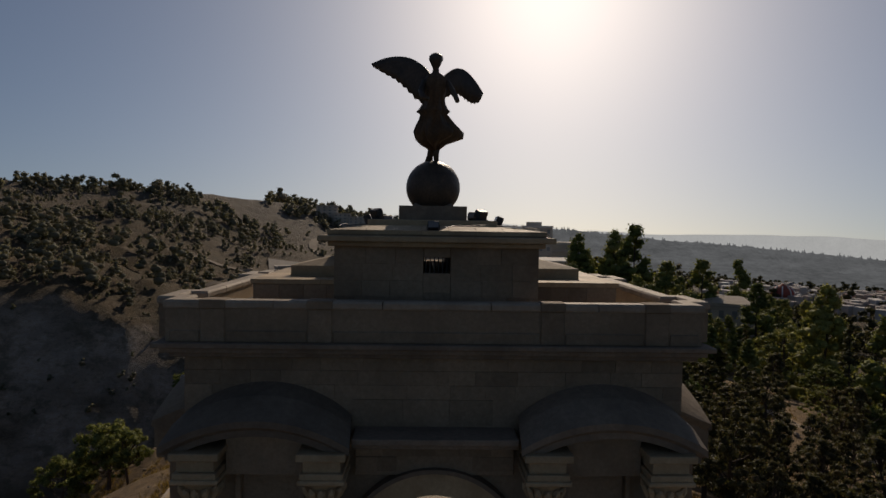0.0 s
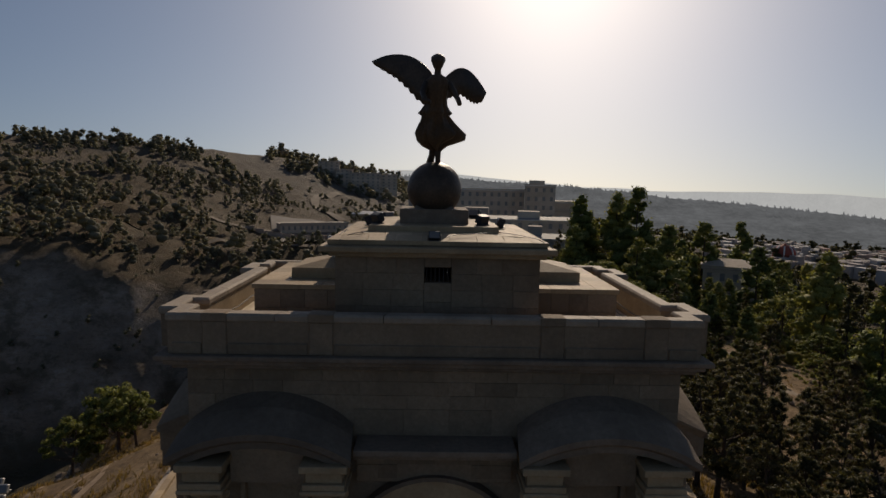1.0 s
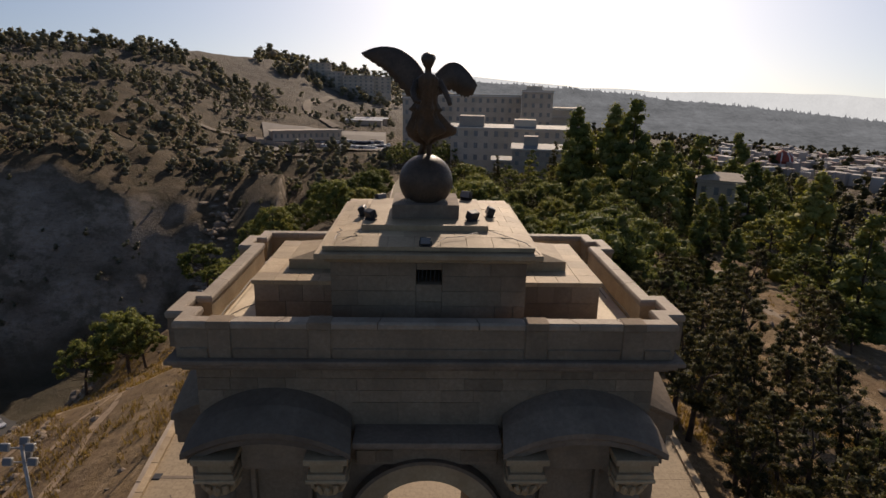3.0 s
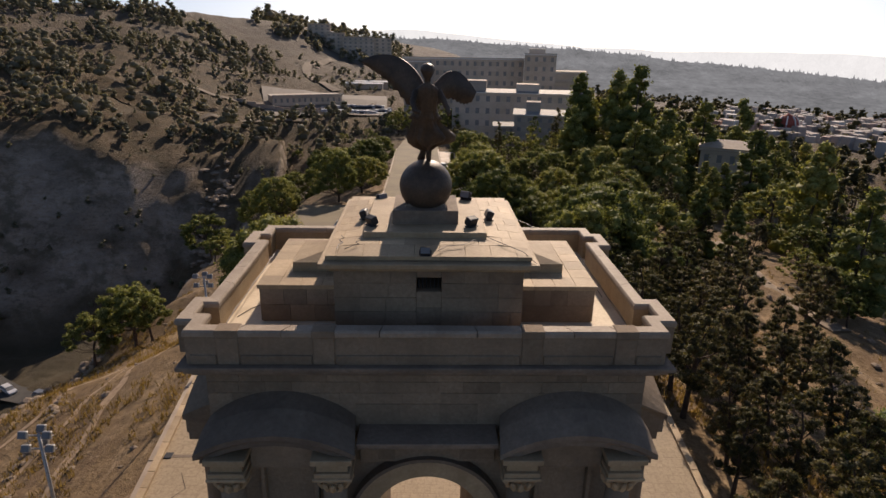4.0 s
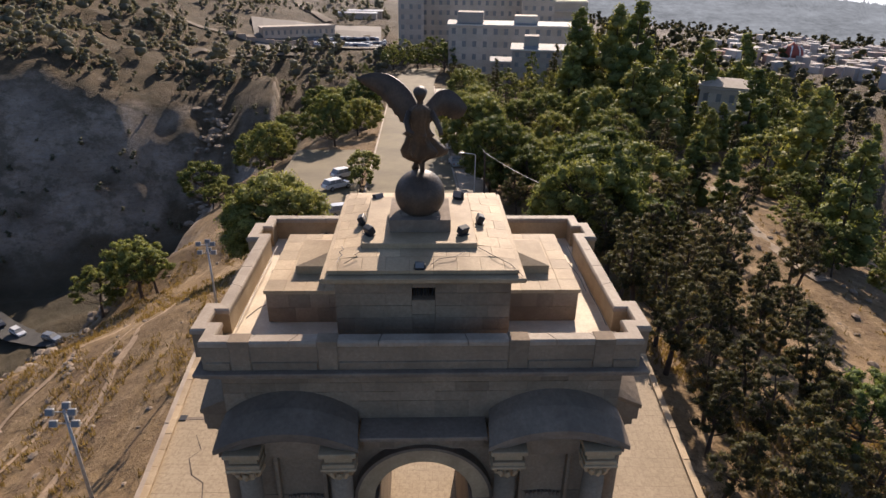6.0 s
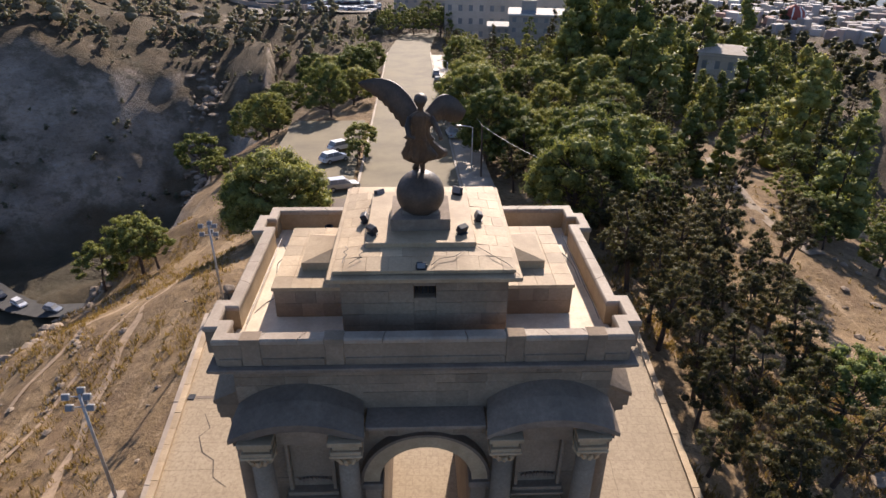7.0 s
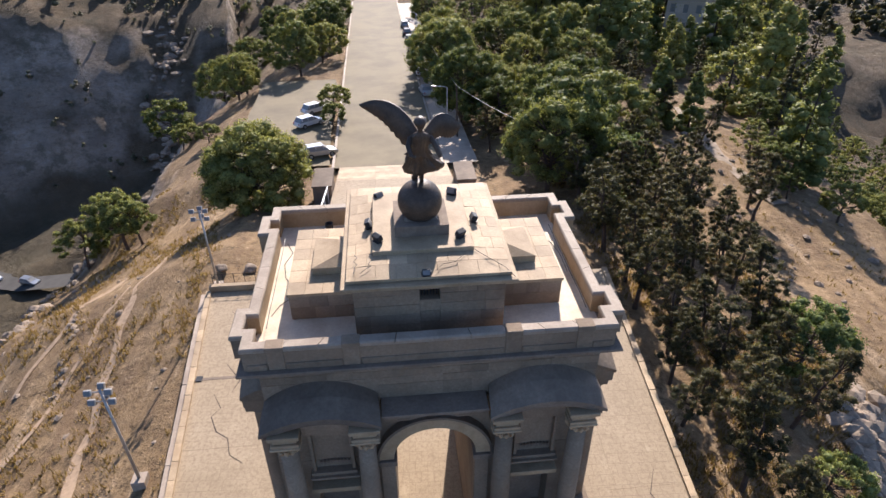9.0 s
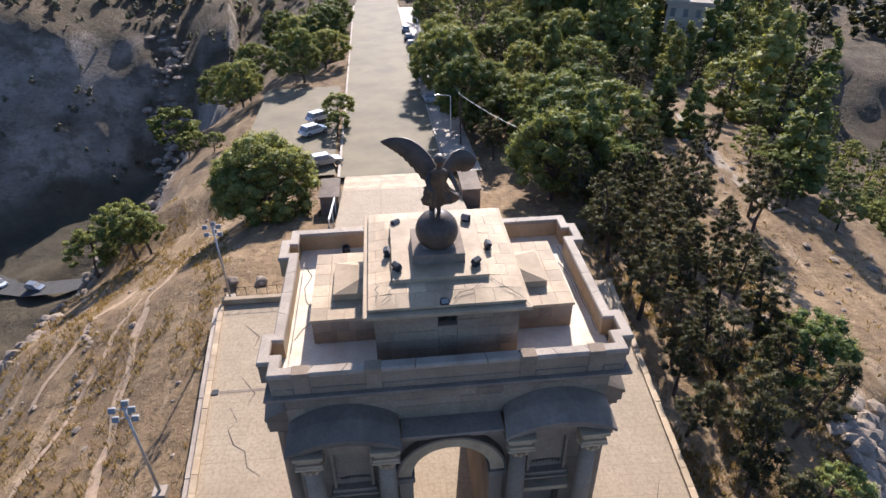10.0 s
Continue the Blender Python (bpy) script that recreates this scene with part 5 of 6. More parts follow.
def building(x, y, z, turn, w, d, h, floors, bays, wall, label, roof=ROOF_WHITE, skip=0, group="", name="building", pitch=0.0):
    """A block with storeys of recessed windows, roof slab and parapet; its front faces -y before turning."""
    b = thing(name, label, "building", pose(x, y, z, 0, 0, turn), group)
    step, bay = h / floors, w / bays
    win_h, win_w = step * 0.46, bay * 0.38
    # front wall as piers and bands round the openings, body behind
    part("wall", boxes((-w / 2, w / 2, -d / 2 + 0.3, d / 2, -6, h), bevel=0), wall, b)
    for f in range(floors):
        z0 = f * step
        part("band", boxes((-w / 2, w / 2, -d / 2, -d / 2 + 0.296, z0 + (step - win_h) * 0.6 + win_h, z0 + step + (step - win_h) * 0.6 if f < floors - 1 else h), bevel=0), wall, b)
    part("band", boxes((-w / 2, w / 2, -d / 2, -d / 2 + 0.296, -6, (step - win_h) * 0.6), bevel=0), wall, b)
    for k in range(bays + 1):
        a = max(-w / 2, -w / 2 + k * bay - (bay - win_w) / 2)
        c = min(w / 2, -w / 2 + k * bay + (bay - win_w) / 2)
        part("pier", boxes((a, c, -d / 2 + 0.02, -d / 2 + 0.294, 0, h), bevel=0), wall, b)
    for f in range(skip, floors):
        for k in range(bays):
            xa = -w / 2 + k * bay + (bay - win_w) / 2
            z0 = f * step + (step - win_h) * 0.6
            piece("window", WIN_DATA, b, xa, xa + win_w, -d / 2 + 0.2, -d / 2 + 0.28, z0, z0 + win_h)
    part("roof", boxes((-w / 2 - 0.4, w / 2 + 0.4, -d / 2 - 0.4, d / 2 + 0.4, h, h + 0.35), bevel=0.03), roof, b, "pale sunlit flat roof")
    if pitch:
        part("pitched_roof", prism(bmesh.new(), [(-d / 2 - 0.5, h + 0.36), (d / 2 + 0.5, h + 0.36), (0.5, h + 0.4 + pitch)], "x", -w / 2 - 0.5, w / 2 + 0.5), SHEET, b, "bright low-pitched sheet roof")
        return b
    part("parapet", boxes((-w / 2 - 0.3, w / 2 + 0.3, -d / 2 - 0.3, -d / 2 - 0.05, h + 0.35, h + 0.8), bevel=0.02), wall, b)
    return b


def at_polar(az, d):
    """A place by its bearing and distance from the viewpoint."""
    x, y = polar(az, d)
    return x, y - 13.7


WALL_GREY = stone_mat("grey_render", (0.4, 0.34, 0.28), (0.48, 0.42, 0.35), (0.33, 0.28, 0.23), 0.1, 2.5, 0.85, 0.01, 0.2)
WALL_OCHRE = stone_mat("ochre_render", (0.46, 0.35, 0.27), (0.56, 0.44, 0.34), (0.38, 0.29, 0.22), 0.1, 2.5, 0.85, 0.01, 0.2)


def build_hospital():
    g = "institution blocks behind the trees"
    x, y = at_polar(3.3, 292)
    building(x, y, -16, -3, 54, 13, 29, 7, 16, WALL_PALE, "long pale rendered institution block of many storeys", group=g)
    x, y = at_polar(10.1, 284)
    t = building(x, y, -16, -9, 13.5, 14, 31.5, 8, 4, WALL_PALE, "pale stair tower at the end of the long block", group=g)
    part("lift_house", boxes((-5, 2, -3, 4, 31.85, 34), bevel=0.04), WALL_PALE, t)
    for f in range(1, 8):
        part("balcony", boxes((6.8, 20.2, -7.2, -5.8, f * 3.4 - 0.2, f * 3.4 + 0.9), bevel=0.03), WALL_PALE, t)
    part("annex", boxes((6.76, 20.4, -5.7, 6, -6, 25), bevel=0.05), WALL_PALE, t)
    x, y = at_polar(-1.0, 276)
    building(x, y, -16, 2, 10.5, 12, 28, 7, 3, WALL_GREY, "narrow grey rendered tower block", group=g)
    x, y = at_polar(7.9, 231)
    w = building(x, y, -14, -7, 44, 11, 17.2, 4, 12, WALL_PALE, "pale rendered wing with tall windows and bright roof", group=g, pitch=0.9)
    part("roof_house", boxes((1, 9, -3, 4, 17.6, 20.4), bevel=0.05), WALL_PALE, w)
    part("roof_house", boxes((-19, -10, -4, 4, 17.6, 21.4), bevel=0.05), WALL_GREY, w)
    x, y = at_polar(10.4, 196)
    w = building(x, y, -12, -10, 15.6, 10, 11.6, 4, 5, WALL_GREY, "small grey block with a bright white roof", group=g, pitch=1.1)
    part("roof_house", boxes((-4.4, 0, -2, 3, 12, 15.4), bevel=0.05), WALL_GREY, w)
    x, y = at_polar(7.2, 200)
    building(x, y, -12, -6, 6.5, 6, 7.2, 3, 3, WALL_GREY, "low grey annex with a white roof", group=g, pitch=0.8)


build_hospital()


def build_far():
    # walls paler than ochre: haze over the far blocks put into the colour
    for az, d, w, h, z in ((-9.4, 552, 19, 15, 8), (-8.0, 546, 15, 16, 8), (-6.1, 543, 26, 17, 7), (-4.2, 549, 19, 16, 7)):
        x, y = at_polar(az, d)
        building(x, y, max(z, rough_z(x, y) + 0.5), 8, w, 11, h * 0.85, 5, max(4, int(w / 4)), WALL_PALE, "ochre apartment block with walls paled for haze on the far hillside", roof=WALL_OCHRE, group="apartment blocks on the hill")
    for az, d, w in ((-5.2, 400, 24), (-5.6, 385, 22)):
        x, y = at_polar(az, d)
        s = thing("shed", "long low shed with a white metal roof", "shed", pose(x, y, max(-8.5, rough_z(x, y) + 0.5), 0, 0, -6), "long sheds")
        part("wall", boxes((-w / 2, w / 2, -2.2, 2.2, -6, 2.4), bevel=0), WALL_GREY, s)
        part("roof", prism(bmesh.new(), [(-2.6, 2.4), (2.6, 2.4), (2.6, 2.6), (0, 3.3), (-2.6, 2.6)], "x", -w / 2 - 0.5, w / 2 + 0.5), ROOF_WHITE, s)
    # a hip-roofed villa and two houses among the pines
    for x, y, z, w, h, turn, mat, lab in ((67, 120.5, -8.5, 10.5, 7.6, -26, WALL_PALE, "pale villa with a grey hipped roof among pines"), (65, 86, -12.5, 5, 3.2, -33, WALL_PALE, "small white hut among the trees")):
        v = building(x, y, z, turn, w, w * 0.8, h, max(1, int(h / 3.3)), 4, mat, lab, roof=WALL_GREY, name="house")
        a = w / 2 + 0.7
        c = w * 0.4 + 0.7
        bm = bmesh.new()
        low = [bm.verts.new(p) for p in ((-a, -c, h + 0.82), (a, -c, h + 0.82), (a, c, h + 0.82), (-a, c, h + 0.82))]
        top = [bm.verts.new(p) for p in ((-a * 0.4, 0, h + 2.1), (a * 0.4, 0, h + 2.1))]
        for f in ((low[0], low[1], top[1], top[0]), (low[1], low[2], top[1]), (low[2], low[3], top[0], top[1]), (low[3], low[0], top[0]), tuple(low)):
            bm.faces.new(f)
        part("hipped_roof", bm, CONCRETE, v, "pale tiled hipped roof")
    # the domed building
    x, y = at_polar(30.6, 400)
    d = thing("domed_building", "white domed building with a red striped dome in the valley", "building", pose(x, y, -33, 0, 0, -31))
    part("hall", boxes((-11, 11, -8, 8, -6, 5), bevel=0.05), ROOF_WHITE, d)
    part("drum", lathe(bmesh.new(), [(6, 5), (6, 10), (6.4, 10.2), (6.4, 10.8)], 16), ROOF_WHITE, d)
    part("dome", lathe(bmesh.new(), [(6.1, 10.8), (6.2, 12.5), (5.4, 14.8), (3.6, 16.6), (1.2, 17.5), (0.3, 18.4)], 20), RED_ROOF, d, "red dome", True)
    for k in range(8):
        a = k * math.pi / 4
        part("window", boxes((-0.7 + 6.0 * math.cos(a), 0.7 + 6.0 * math.cos(a), -0.7 + 6.0 * math.sin(a), 0.7 + 6.0 * math.sin(a), 6.5, 9), bevel=0), WINDOW, d)
        part("rib", tube(bmesh.new(), [(r * math.cos(a), r * math.sin(a), zz) for r, zz in ((6.25, 11), (6.35, 12.5), (5.55, 14.9), (3.7, 16.75))], [0.35] * 4, 6), ROOF_WHITE, d)
    # the town in the valley, too many houses to count
    m, nt, bs = node_mat("town_walls", 0.85)
    r = nt.nodes.new("ShaderNodeNewGeometry").outputs["Random Per Island"]
    nt.links.new(ramp(nt, r, [(0.0, (0.3, 0.26, 0.23)), (0.4, (0.42, 0.39, 0.355)), (0.75, (0.55, 0.52, 0.48)), (0.85, (0.3, 0.17, 0.125)), (1.0, (0.46, 0.43, 0.39))]), bs.inputs["Base Color"])
    bm = bmesh.new()
    rg = random.Random(77)
    for k in range(950):
        az, dd = 24 + 31 * rg.random() ** 0.6, 350 + 260 * rg.random() ** 0.8
        x, y = polar(az, dd)
        w, dp, h, t = rg.uniform(3, 8), rg.uniform(3, 7), rg.uniform(3, 8), rg.uniform(0, 1.5)
        vs = bmesh.ops.create_cube(bm, size=1)["verts"]
        bmesh.ops.transform(bm, matrix=Matrix.Translation((x, y, float(height(x, y)) + h / 2 - 1)) @ Matrix.Rotation(t, 4, "Z") @ Matrix.Diagonal((w, dp, h + 2, 1)), verts=vs)
    tagged(ob_from("town_houses", bm, m), "small pale and reddish houses crowding the hazy valley", "houses", kind="stuff")


build_far()


# ---- cars ----
def make_car(paint_name, colour, label, pickup=False, metal=0.3):
    """Parked car: body from its side outline, cabin glass, wheels, lamps. Its front looks to +x."""
    paint = plain_mat(paint_name, colour, 0.3, metal, 1.0, 0.06)
    c = thing("car", label, "car")
    low = [(-2.1, 0.35), (-2.15, 0.62), (-2.05, 0.88), (-1.2, 0.95), (0.7, 0.95), (1.75, 0.82), (2.1, 0.66), (2.12, 0.35)]
    bm = prism(bmesh.new(), low, "y", -0.85, 0.85)
    bmesh.ops.bevel(bm, geom=list(bm.edges), offset=0.06, segments=2, affect="EDGES")
    part("body", bm, paint, c)
    cab = [(-1.1, 0.94), (-0.75, 1.44), (0.35, 1.46), (1.05, 0.94)] if pickup else [(-1.95, 0.92), (-1.55, 1.4), (-0.9, 1.47), (0.3, 1.45), (1.05, 0.94)]
    bm = bmesh.new()
    lo, hi = [bm.verts.new((x, -0.80 if z < 1 else -0.66, z)) for x, z in cab], [bm.verts.new((x, 0.80 if z < 1 else 0.66, z)) for x, z in cab]
    n = len(cab)
    for i in range(n):
        bm.faces.new((lo[i], lo[(i + 1) % n], hi[(i + 1) % n], hi[i]))
    bm.faces.new(lo)
    bm.faces.new(hi)
    part("cabin_glass", bm, WINDOW, c, "dark car windows")
    x0, x1 = cab[1][0] - 0.05, cab[-2][0] + 0.08
    part("roof", boxes((x0, x1, -0.68, 0.68, 1.43, 1.51), bevel=0.03), paint, c)
    for sx in (x0 + 0.05, (x0 + x1) / 2, x1 - 0.05):
        for sy in (-0.7, 0.7):
            part("pillar", boxes((sx - 0.04, sx + 0.04, sy - 0.05, sy + 0.05, 0.94, 1.44), bevel=0), paint, c)
    for sx in (-1.3, 1.3):
        for sy in (-0.8, 0.8):
            bm = bmesh.new()
            lathe(bm, [(0.2, -0.1), (0.31, -0.1), (0.33, -0.05), (0.33, 0.05), (0.31, 0.1), (0.2, 0.1)], 16, (0, 0), pose(sx, sy, 0.33, 90))
            w = part("wheel", bm, RUBBER, c)
            bm = bmesh.new()
            lathe(bm, [(0.2, -0.11), (0.08, -0.12), (0.08, 0.12), (0.2, 0.11)], 12, (0, 0), pose(sx, sy, 0.33, 90))
            part("rim", bm, STEEL, w)
    for sy in (-0.62, 0.62):
        part("headlight", boxes((1.98, 2.1, sy - 0.16, sy + 0.16, 0.62, 0.76), bevel=0.02), LAMP_GLASS, c)
        part("tail_light", boxes((-2.13, -2.04, sy - 0.12, sy + 0.12, 0.66, 0.86), bevel=0.02), RED_ROOF, c)
    return c


cars = [make_car("white_paint", (0.75, 0.75, 0.74), "white hatchback car parked on the asphalt"), make_car("silver_paint", (0.42, 0.43, 0.44), "silver estate car parked on the asphalt", metal=0.7),
        make_car("grey_pickup_paint", (0.5, 0.5, 0.49), "pale grey pickup parked under the trees", True), make_car("dark_paint", (0.05, 0.055, 0.07), "dark car parked in the shade")]
def on_road(x, y, a):
    """The pose of a car standing on the falling road or its parking bay."""
    tilt = math.degrees(math.atan2(float(road_z(y + 1) - road_z(y - 1)), 2.0))
    return pose(x, y, float(road_z(y)) + (0.04 if x > -8 else -0.04), tilt) @ pose(0, 0, 0, 0, 0, a)


for c, x, y, a in zip(cars, (-12.0, -9.6, 5.3, 5.0), (67.6, 55.6, 80.6, 105.0), (40, 20, 97, 92)):
    c.matrix_basis = on_road(x, y, a)
for k, x, y, a in ((0, -11.6, 73.6, 40), (0, 5.1, 93.5, 95), (3, 5.0, 98.0, 94), (1, 4.8, 113.0, 90), (3, 4.6, 121.5, 90), (3, 4.4, 129.0, 91), (1, 4.3, 139.0, 90)):
    tagged(copy_thing(cars[k], on_road(x, y, a)), group="cars parked along the road")
for c in cars:
    tagged(c, group="cars parked along the road")
for k, x, y, a in ((0, -89, 102.2, -32), (3, -96, 106.6, -38), (1, -79, 97.8, -20)):
    tagged(copy_thing(cars[k], pose(x, y, float(height(x, y)) + 1.25, 0, 0, a)), "small car on the road at the gorge bottom", group="cars in the gorge")


def build_car_park():
    """The distant car park on the hillside: pale ground, walls and rows of cars."""
    pad = tagged(new("parking"), "pale paved car park terrace on the far hillside", "parking", kind="structure")
    bm = bmesh.new()
    prev = None
    pale = plain_mat("pale_paving", (0.16, 0.14, 0.115), 0.85, 0, 0.5, 0.15)
    for k in range(13):
        az = -15.2 + k * 0.95
        cur = [bm.verts.new((*polar(az, d), rough_z(*polar(az, d)) + 0.7)) for d in (258, 284, 312, 346)]
        if prev:
            for j in range(3):
                bm.faces.new((prev[j], prev[j + 1], cur[j + 1], cur[j]))
        prev = cur
    part("paving", bm, pale, pad)
    x, y = polar(-11.4, 303)
    building(x, y, rough_z(x, y), 24, 34, 11, 4.2, 1, 12, WALL_PALE, "long low pale depot with a row of small windows", roof=WALL_GREY, name="depot")
    rg = random.Random(5)
    for k in range(64):
        az, row = -9.9 + (k % 22) * 0.3 + rg.uniform(-0.05, 0.05), k // 22
        d = 270 + row * 12 + rg.uniform(-1, 1)
        x, y = polar(az, d)
        tagged(copy_thing(cars[rg.choice((0, 1, 3, 0))], pose(x, y, rough_z(x, y) + 0.75, 0, 0, 90 - az + rg.uniform(-12, 12))), "small parked car on the far car park terrace", group="cars on the far terrace")
    w = thing("retaining_wall", "long pale retaining wall of the car park", "wall")
    for k in range(10):
        a, b = polar(-17.5 + k * 0.8, 296 - 2.2 * k), polar(-16.72 + k * 0.8, 293.9 - 2.2 * k)
        za = min(rough_z(*a), rough_z(*b))
        part("panel", prism(bmesh.new(), [a, b, (b[0], b[1] + 0.5), (a[0], a[1] + 0.5)], "z", za - 4, za + 2.6), WALL_OCHRE, w)


build_car_park()


# ---- lamps, poles, cables ----
def make_floodlight():
    f = thing("floodlight", "black metal floodlight on the stone roof", "floodlight")
    part("base_plate", boxes((-0.2, 0.2, -0.14, 0.14, 0.0, 0.035), bevel=0.008), BLACK, f)
    for s in (-1, 1):
        part("bracket", boxes((s * 0.23 - 0.015, s * 0.23 + 0.015, -0.03, 0.03, 0.0, 0.22), bevel=0.004), BLACK, f)
    bm = boxes((-0.21, 0.21, -0.12, 0.13, -0.15, 0.15), bevel=0.03)
    bmesh.ops.transform(bm, matrix=pose(0, 0, 0.19, 22), verts=bm.verts)
    h = part("housing", bm, BLACK, f)
    bm = boxes((-0.18, 0.18, 0.128, 0.137, -0.12, 0.12), bevel=0)
    bmesh.ops.transform(bm, matrix=pose(0, 0, 0.19, 22), verts=bm.verts)
    part("glass", bm, LAMP_GLASS, h, "clear front glass")
    return f


flood = make_floodlight()
spots_f = [(-1.56, 6.05, 16.02, 215), (-1.95, 4.05, 16.02, 265), (-1.62, 2.85, 16.17, 310), (1.22, 5.9, 16.17, 150), (1.83, 4.1, 16.02, 95), (1.2, 2.85, 16.17, 40)]
for i, (x, y, z, a) in enumerate(spots_f):
    m = pose(x, y, z, 0, 0, a) @ Matrix.Diagonal((0.82, 0.82, 0.82, 1))
    t = flood if i == 0 else copy_thing(flood, m)
    t.matrix_basis = m
    tagged(t, group="floodlights round the globe")
tagged(copy_thing(flood, pose(-0.1, 1.12, 15.9, 0, 0, 180) @ Matrix.Diagonal((0.8, 0.8, 0.8, 1))), "pale floodlight on the front edge of the roof", group="floodlights round the globe")


def cable(name, pts, r, label, mat=BLACK):
    return tagged(ob_from(name, tube(bmesh.new(), pts, [r] * len(pts), 5), mat), label, "cable")


for pts in ([(1.3, 2.75, 16.18), (1.55, 2.3, 16.05), (2.0, 1.7, 16.03), (2.45, 1.25, 15.97), (2.75, 0.9, 15.78)],
            [(-1.6, 6.0, 16.05), (-1.86, 5.2, 16.05), (-1.87, 4.3, 16.05), (-1.86, 3.2, 16.06), (-1.8, 2.2, 16.05)],
            [(-2.4, 1.35, 15.99), (-2.38, 1.6, 16.02), (-2.3, 1.75, 16.03), (-2.42, 1.95, 16.03), (-2.3, 2.1, 16.04), (-2.4, 2.3, 16.04)],
            [(-1.85, 1.9, 16.04), (-1.95, 1.75, 16.04), (-1.85, 1.6, 16.03), (-2.0, 1.5, 16.03), (-2.2, 1.3, 15.99)],
            [(0.2, 1.2, 15.99), (0.45, 1.5, 16.03), (0.9, 1.6, 16.04), (1.25, 2.0, 16.05)]):
    cable("cable", pts, 0.009, "thin black cable lying on the stone roof")
for s, pts in ((-1, [(5.5, 7.3), (5.2, 6.6), (5.45, 5.8), (5.3, 4.9), (5.0, 4.3), (4.95, 3.6), (5.3, 3.2), (5.55, 2.6)]), (1, [(5.3, 8.0), (5.0, 7.3), (5.15, 6.6), (5.45, 6.3), (5.6, 5.4), (5.58, 4.2)])):
    cable("cable", [(s * x, y, 13.435) for x, y in pts], 0.011, "thin dark cable on the roof floor")
for s in (-1, 1):
    cable("cable", [(s * 5.53, y, 13.75 + 0.03 * math.sin(y * 3)) for y in (1.6, 2.5, 3.5, 4.5, 5.5, 6.5, 7.2)], 0.014, "dark cable clipped along the parapet")
pipe = thing("vent_pipe", "short black vent pipe on the roof floor", "pipe")
bm = lathe(bmesh.new(), [(0.17, 13.42), (0.17, 13.85), (0.13, 13.85), (0.13, 13.5)], 18, (-3.8, 8.1))
part("pipe_body", bm, BLACK, pipe)
# weeds and rubble in the parapet corner
rg = random.Random(9)
bm = bmesh.new()
for k in range(14):
    v = bmesh.ops.create_icosphere(bm, subdivisions=1, radius=rg.uniform(0.04, 0.12))["verts"]
    bmesh.ops.translate(bm, verts=v, vec=(-5.45 + rg.uniform(-0.2, 0.25), 0.85 + rg.uniform(-0.25, 0.3), 13.47))
tagged(ob_from("rubble", bm, STONE_DARK), "small heap of broken stone on the roof floor", "rubble", kind="stuff")


def make_mast(x, y, z, h, label):
    """Floodlight mast with a cross frame of lamp heads."""
    m = thing("floodlight_mast", label, "mast", pose(x, y, z), "floodlight masts")
    pole = part("pole", tube(bmesh.new(), [(0, 0, -0.5), (0, 0, h * 0.5), (0, 0, h)], [0.09, 0.075, 0.06], 12), STEEL, m, "", True)
    part("footing", boxes((-0.35, 0.35, -0.35, 0.35, -0.8, 0.25)), CONCRETE, m)
    part("crossbar", boxes((-0.55, 0.55, -0.03, 0.03, h - 0.13, h - 0.07), (-0.55, 0.55, -0.03, 0.03, h - 0.73, h - 0.67), bevel=0.01), STEEL, m)
    for zz in (h - 0.1, h - 0.7):
        for xx in (-0.45, 0.0, 0.45):
            bm = boxes((-0.17, 0.17, -0.08, 0.08, -0.15, 0.15), bevel=0.03)
            bmesh.ops.transform(bm, matrix=pose(xx, -0.2 if xx else 0.22, zz + 0.16, -25), verts=bm.verts)
            l = part("lamp_head", bm, STEEL, m)
            bm = boxes((-0.14, 0.14, -0.092, -0.078, -0.12, 0.12), bevel=0)
            bmesh.ops.transform(bm, matrix=pose(xx, -0.2 if xx else 0.22, zz + 0.16, -25), verts=bm.verts)
            part("lamp_glass", bm, LAMP_GLASS, l)
    return m


make_mast(-14.1, 22.6, 0.35, 6.4, "grey steel floodlight mast with clustered lamps beside the plaza")
make_mast(-14.8, 6.4, 0.1, 6.6, "grey steel floodlight mast with clustered lamps on the dry slope")


def make_street_lamp(x, y, h, label):
    s = thing("street_lamp", label, "street lamp", pose(x, y, float(road_z(y))), "street lamps")
    part("pole", tube(bmesh.new(), [(0, 0, -0.5), (0, 0, h * 0.6), (0, 0, h), (-0.35, 0, h + 0.12), (-1.5, 0, h + 0.25)], [0.09, 0.07, 0.055, 0.045, 0.04], 10), ROOF_WHITE, s, "", True)
    part("lantern", boxes((-2.1, -1.45, -0.13, 0.13, h + 0.17, h + 0.33), bevel=0.04), STEEL, s)
    return s


LAMPS = ((6.9, 63.0, 6.0), (6.5, 90.5, 6.0), (6.1, 120.0, 6.2))
for x, y, h in LAMPS:
    make_street_lamp(x, y, h, "pale street lamp with one arm beside the road")
post = thing("utility_pole", "bare wooden utility pole at the pavement's edge", "pole")
foot = float(road_z(60.5))
part("shaft", tube(bmesh.new(), [(8.0, 60.5, foot - 0.5), (7.85, 60.5, foot + 6.9)], [0.13, 0.1], 10), BARK, post)
top = float(road_z(120)) + 6.2
cable("overhead_cable", [(6.1 + 1.75 * f, 120 - 59.5 * f, top + (foot + 6.9 - top) * f - 3.0 * f * (1 - f)) for f in np.linspace(0, 1, 9)], 0.028, "thick overhead cable hanging beside the road", STEEL)
cable("overhead_cable", [(7.85 + 8.5 * f, 60.5 - 15 * f, foot + 6.9 - 0.5 * f - 2.0 * f * (1 - f)) for f in np.linspace(0, 1, 7)], 0.028, "thick overhead cable hanging beside the trees", STEEL)


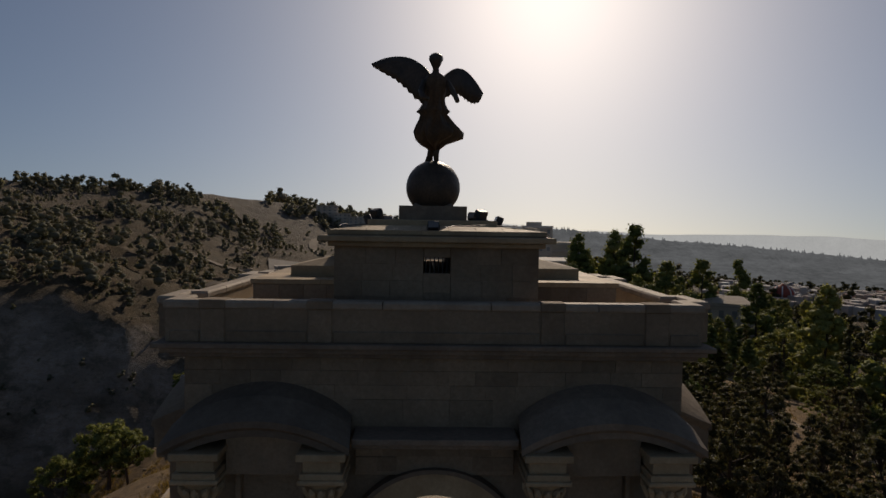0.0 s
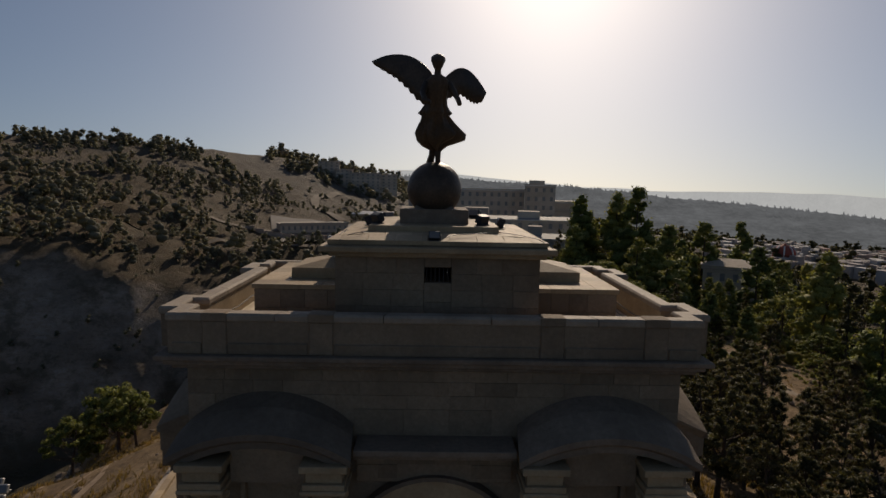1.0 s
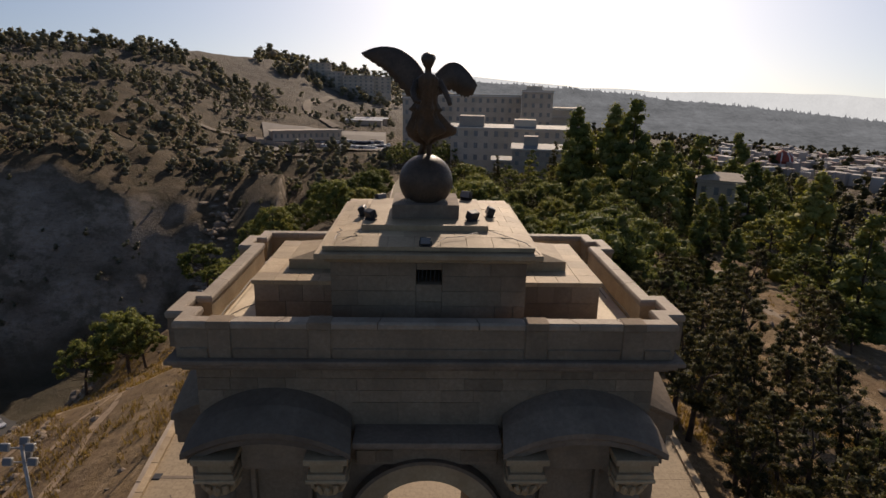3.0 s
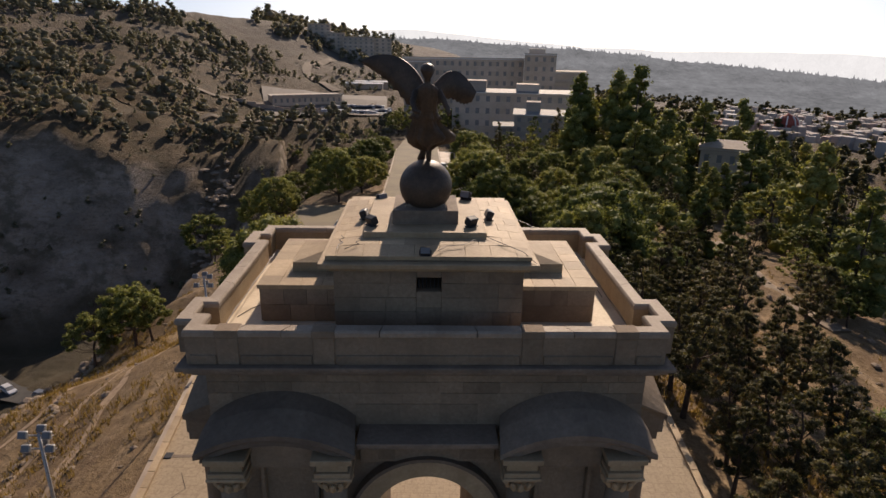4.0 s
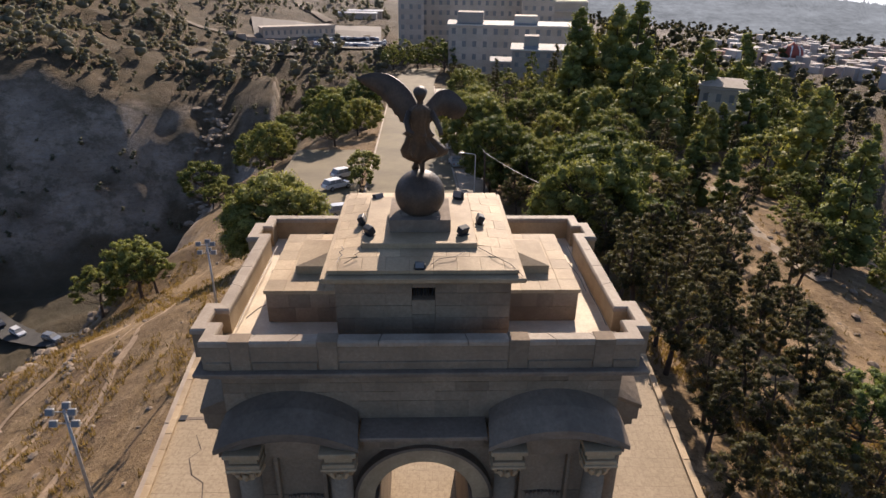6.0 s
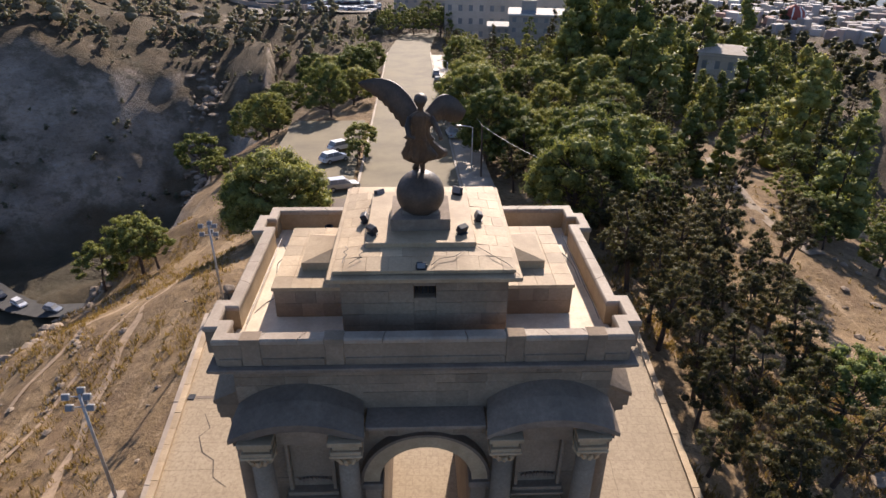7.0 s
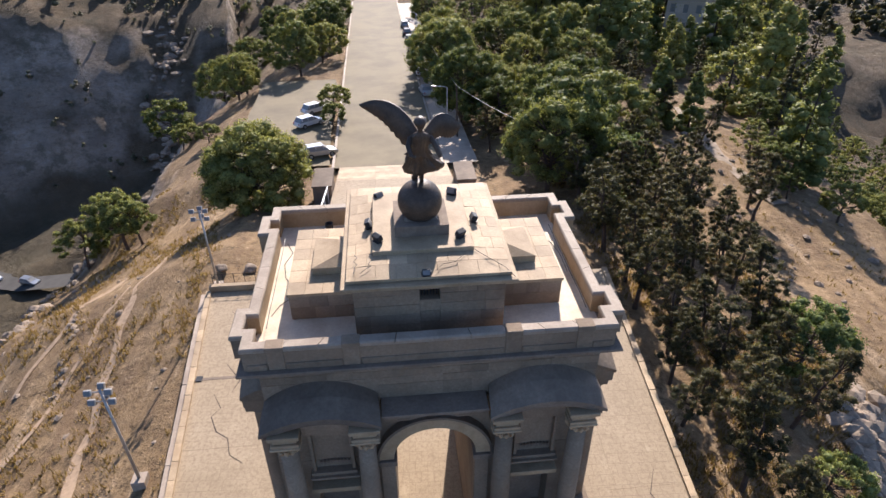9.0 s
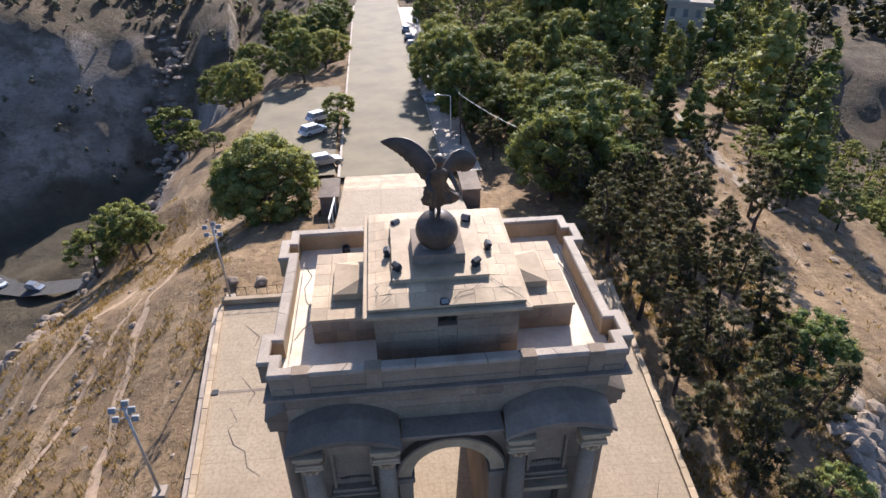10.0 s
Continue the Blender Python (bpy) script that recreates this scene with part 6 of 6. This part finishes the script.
# ---- rocks on the slopes ----
def build_rocks():
    rg = random.Random(33)
    bm = bmesh.new()
    places = []
    for k in range(230):
        y = rg.uniform(4, 62)
        x = float(cliff_x(y)) + rg.gauss(0.4, 1.0)
        places.append((x, y, rg.uniform(0.15, 0.75)))
    for k in range(90):
        y = rg.uniform(0, 60)
        places.append((rg.uniform(float(cliff_x(y)), -14.5), y, rg.uniform(0.08, 0.3)))
    for k in range(160):
        places.append((rg.uniform(26, 48), rg.uniform(-6, 60), rg.uniform(0.1, 0.5)))
    for k in range(190):
        f = rg.random()
        x, y = -57 - 11 * f + rg.gauss(0, 3), 104 + 84 * f + rg.gauss(0, 4)
        places.append((x, y, rg.uniform(0.4, 1.6)))
    for k in range(30):
        f = rg.random()
        places.append((-27.6 + 2.6 * f + rg.gauss(0, 0.25), 27.5 - 10.5 * f + rg.gauss(0, 0.3), rg.uniform(0.1, 0.3)))
    for k in range(120):
        f = rg.random()
        places.append((24.5 + 4.5 * f + rg.gauss(0, 0.6), 2.5 + 8 * f + rg.gauss(0, 0.7), rg.uniform(0.2, 0.8)))
    for x, y, r in places:
        vs = bmesh.ops.create_icosphere(bm, subdivisions=1, radius=r)["verts"]
        k = Vector((rg.uniform(0.7, 1.4), rg.uniform(0.7, 1.4), rg.uniform(0.45, 0.8)))
        z = rough_z(x, y)
        for v in vs:
            n = noise.noise(v.co * (1.7 / r) + Vector((x, y, 0)))
            v.co = Vector((v.co.x * k.x, v.co.y * k.y, v.co.z * k.z)) * (1 + 0.45 * n) + Vector((x, y, z + r * 0.1))
    tagged(ob_from("rocks", bm, ROCK), "pale broken rocks along the cliff edge and slopes", "rocks", kind="stuff")
    for x, y, r in ((-12.4, 25.3, 0.5), (-14.4, 25.3, 0.45)):
        bm = bmesh.new()
        bmesh.ops.create_icosphere(bm, subdivisions=3, radius=r)
        for v in bm.verts:
            v.co *= 1 + 0.5 * noise.noise(v.co * 2.2 + Vector((x, y, 0)))
            v.co.z *= 0.7
        o = tagged(ob_from("boulder", bm, ROCK), "rounded pale boulder on bare soil", "boulder", "boulders by the plaza")
        o.location = (x, y, rough_z(x, y) + r * 0.3)


build_rocks()


# ---- the pieces of masonry, last ----
STONE_DATA = shared_box("stone_block", STONE, 0.012)


def ashlar(x0, x1, z0, z1, front, courses, length, seed, skip=None, name="stone_block"):
    """Courses of squared stones a few millimetres proud of the wall behind."""
    rg = random.Random(seed)
    step = (z1 - z0) / courses
    for j in range(courses):
        x = x0
        while x < x1 - 0.05:
            w = length * rg.uniform(0.65, 1.35)
            xe = x + w if x + w < x1 - length * 0.4 else x1
            za, zb = z0 + j * step, z0 + (j + 1) * step
            if not (skip and skip((x + xe) / 2, (za + zb) / 2)):
                piece(name, STONE_DATA, arch, x + 0.006, xe - 0.006, front - rg.uniform(0.012, 0.03), front + 0.1, za + 0.006, zb - 0.006)
            x = xe


def in_arch(x, z):
    return abs(x) < 2.2 and z < SPRING + math.sqrt(max(0, 2.45 ** 2 - x * x))


ashlar(-5.75, 5.75, 12.0, 13.0, 0.32, 3, 0.85, 1, lambda x, z: z < 11.9)
ashlar(-5.75, 5.75, 11.4, 12.0, 0.32, 1, 0.95, 2, lambda x, z: 1.7 < abs(x))
ashlar(-2.5, -0.33, 13.45, 15.5, 1.22, 5, 0.62, 3)
ashlar(0.34, 2.5, 13.45, 15.5, 1.22, 5, 0.62, 4)
ashlar(-0.33, 0.34, 13.45, 14.86, 1.22, 3, 0.68, 5)
ashlar(-4.78, -2.55, 13.45, 14.44, 2.36, 2, 0.7, 6)
ashlar(2.55, 4.78, 13.45, 14.44, 2.36, 2, 0.7, 7)
ashlar(-1.8, 1.8, 10.4, 11.08, 0.12, 2, 0.6, 8, lambda x, z: in_arch(x, z))
for a, b in ((-4.7, -2.92), (-2.32, 2.32), (2.92, 4.7)):
    ashlar(a, b, 13.64, 14.1, 0.04, 1, 0.75, int(a * 10) + 90)
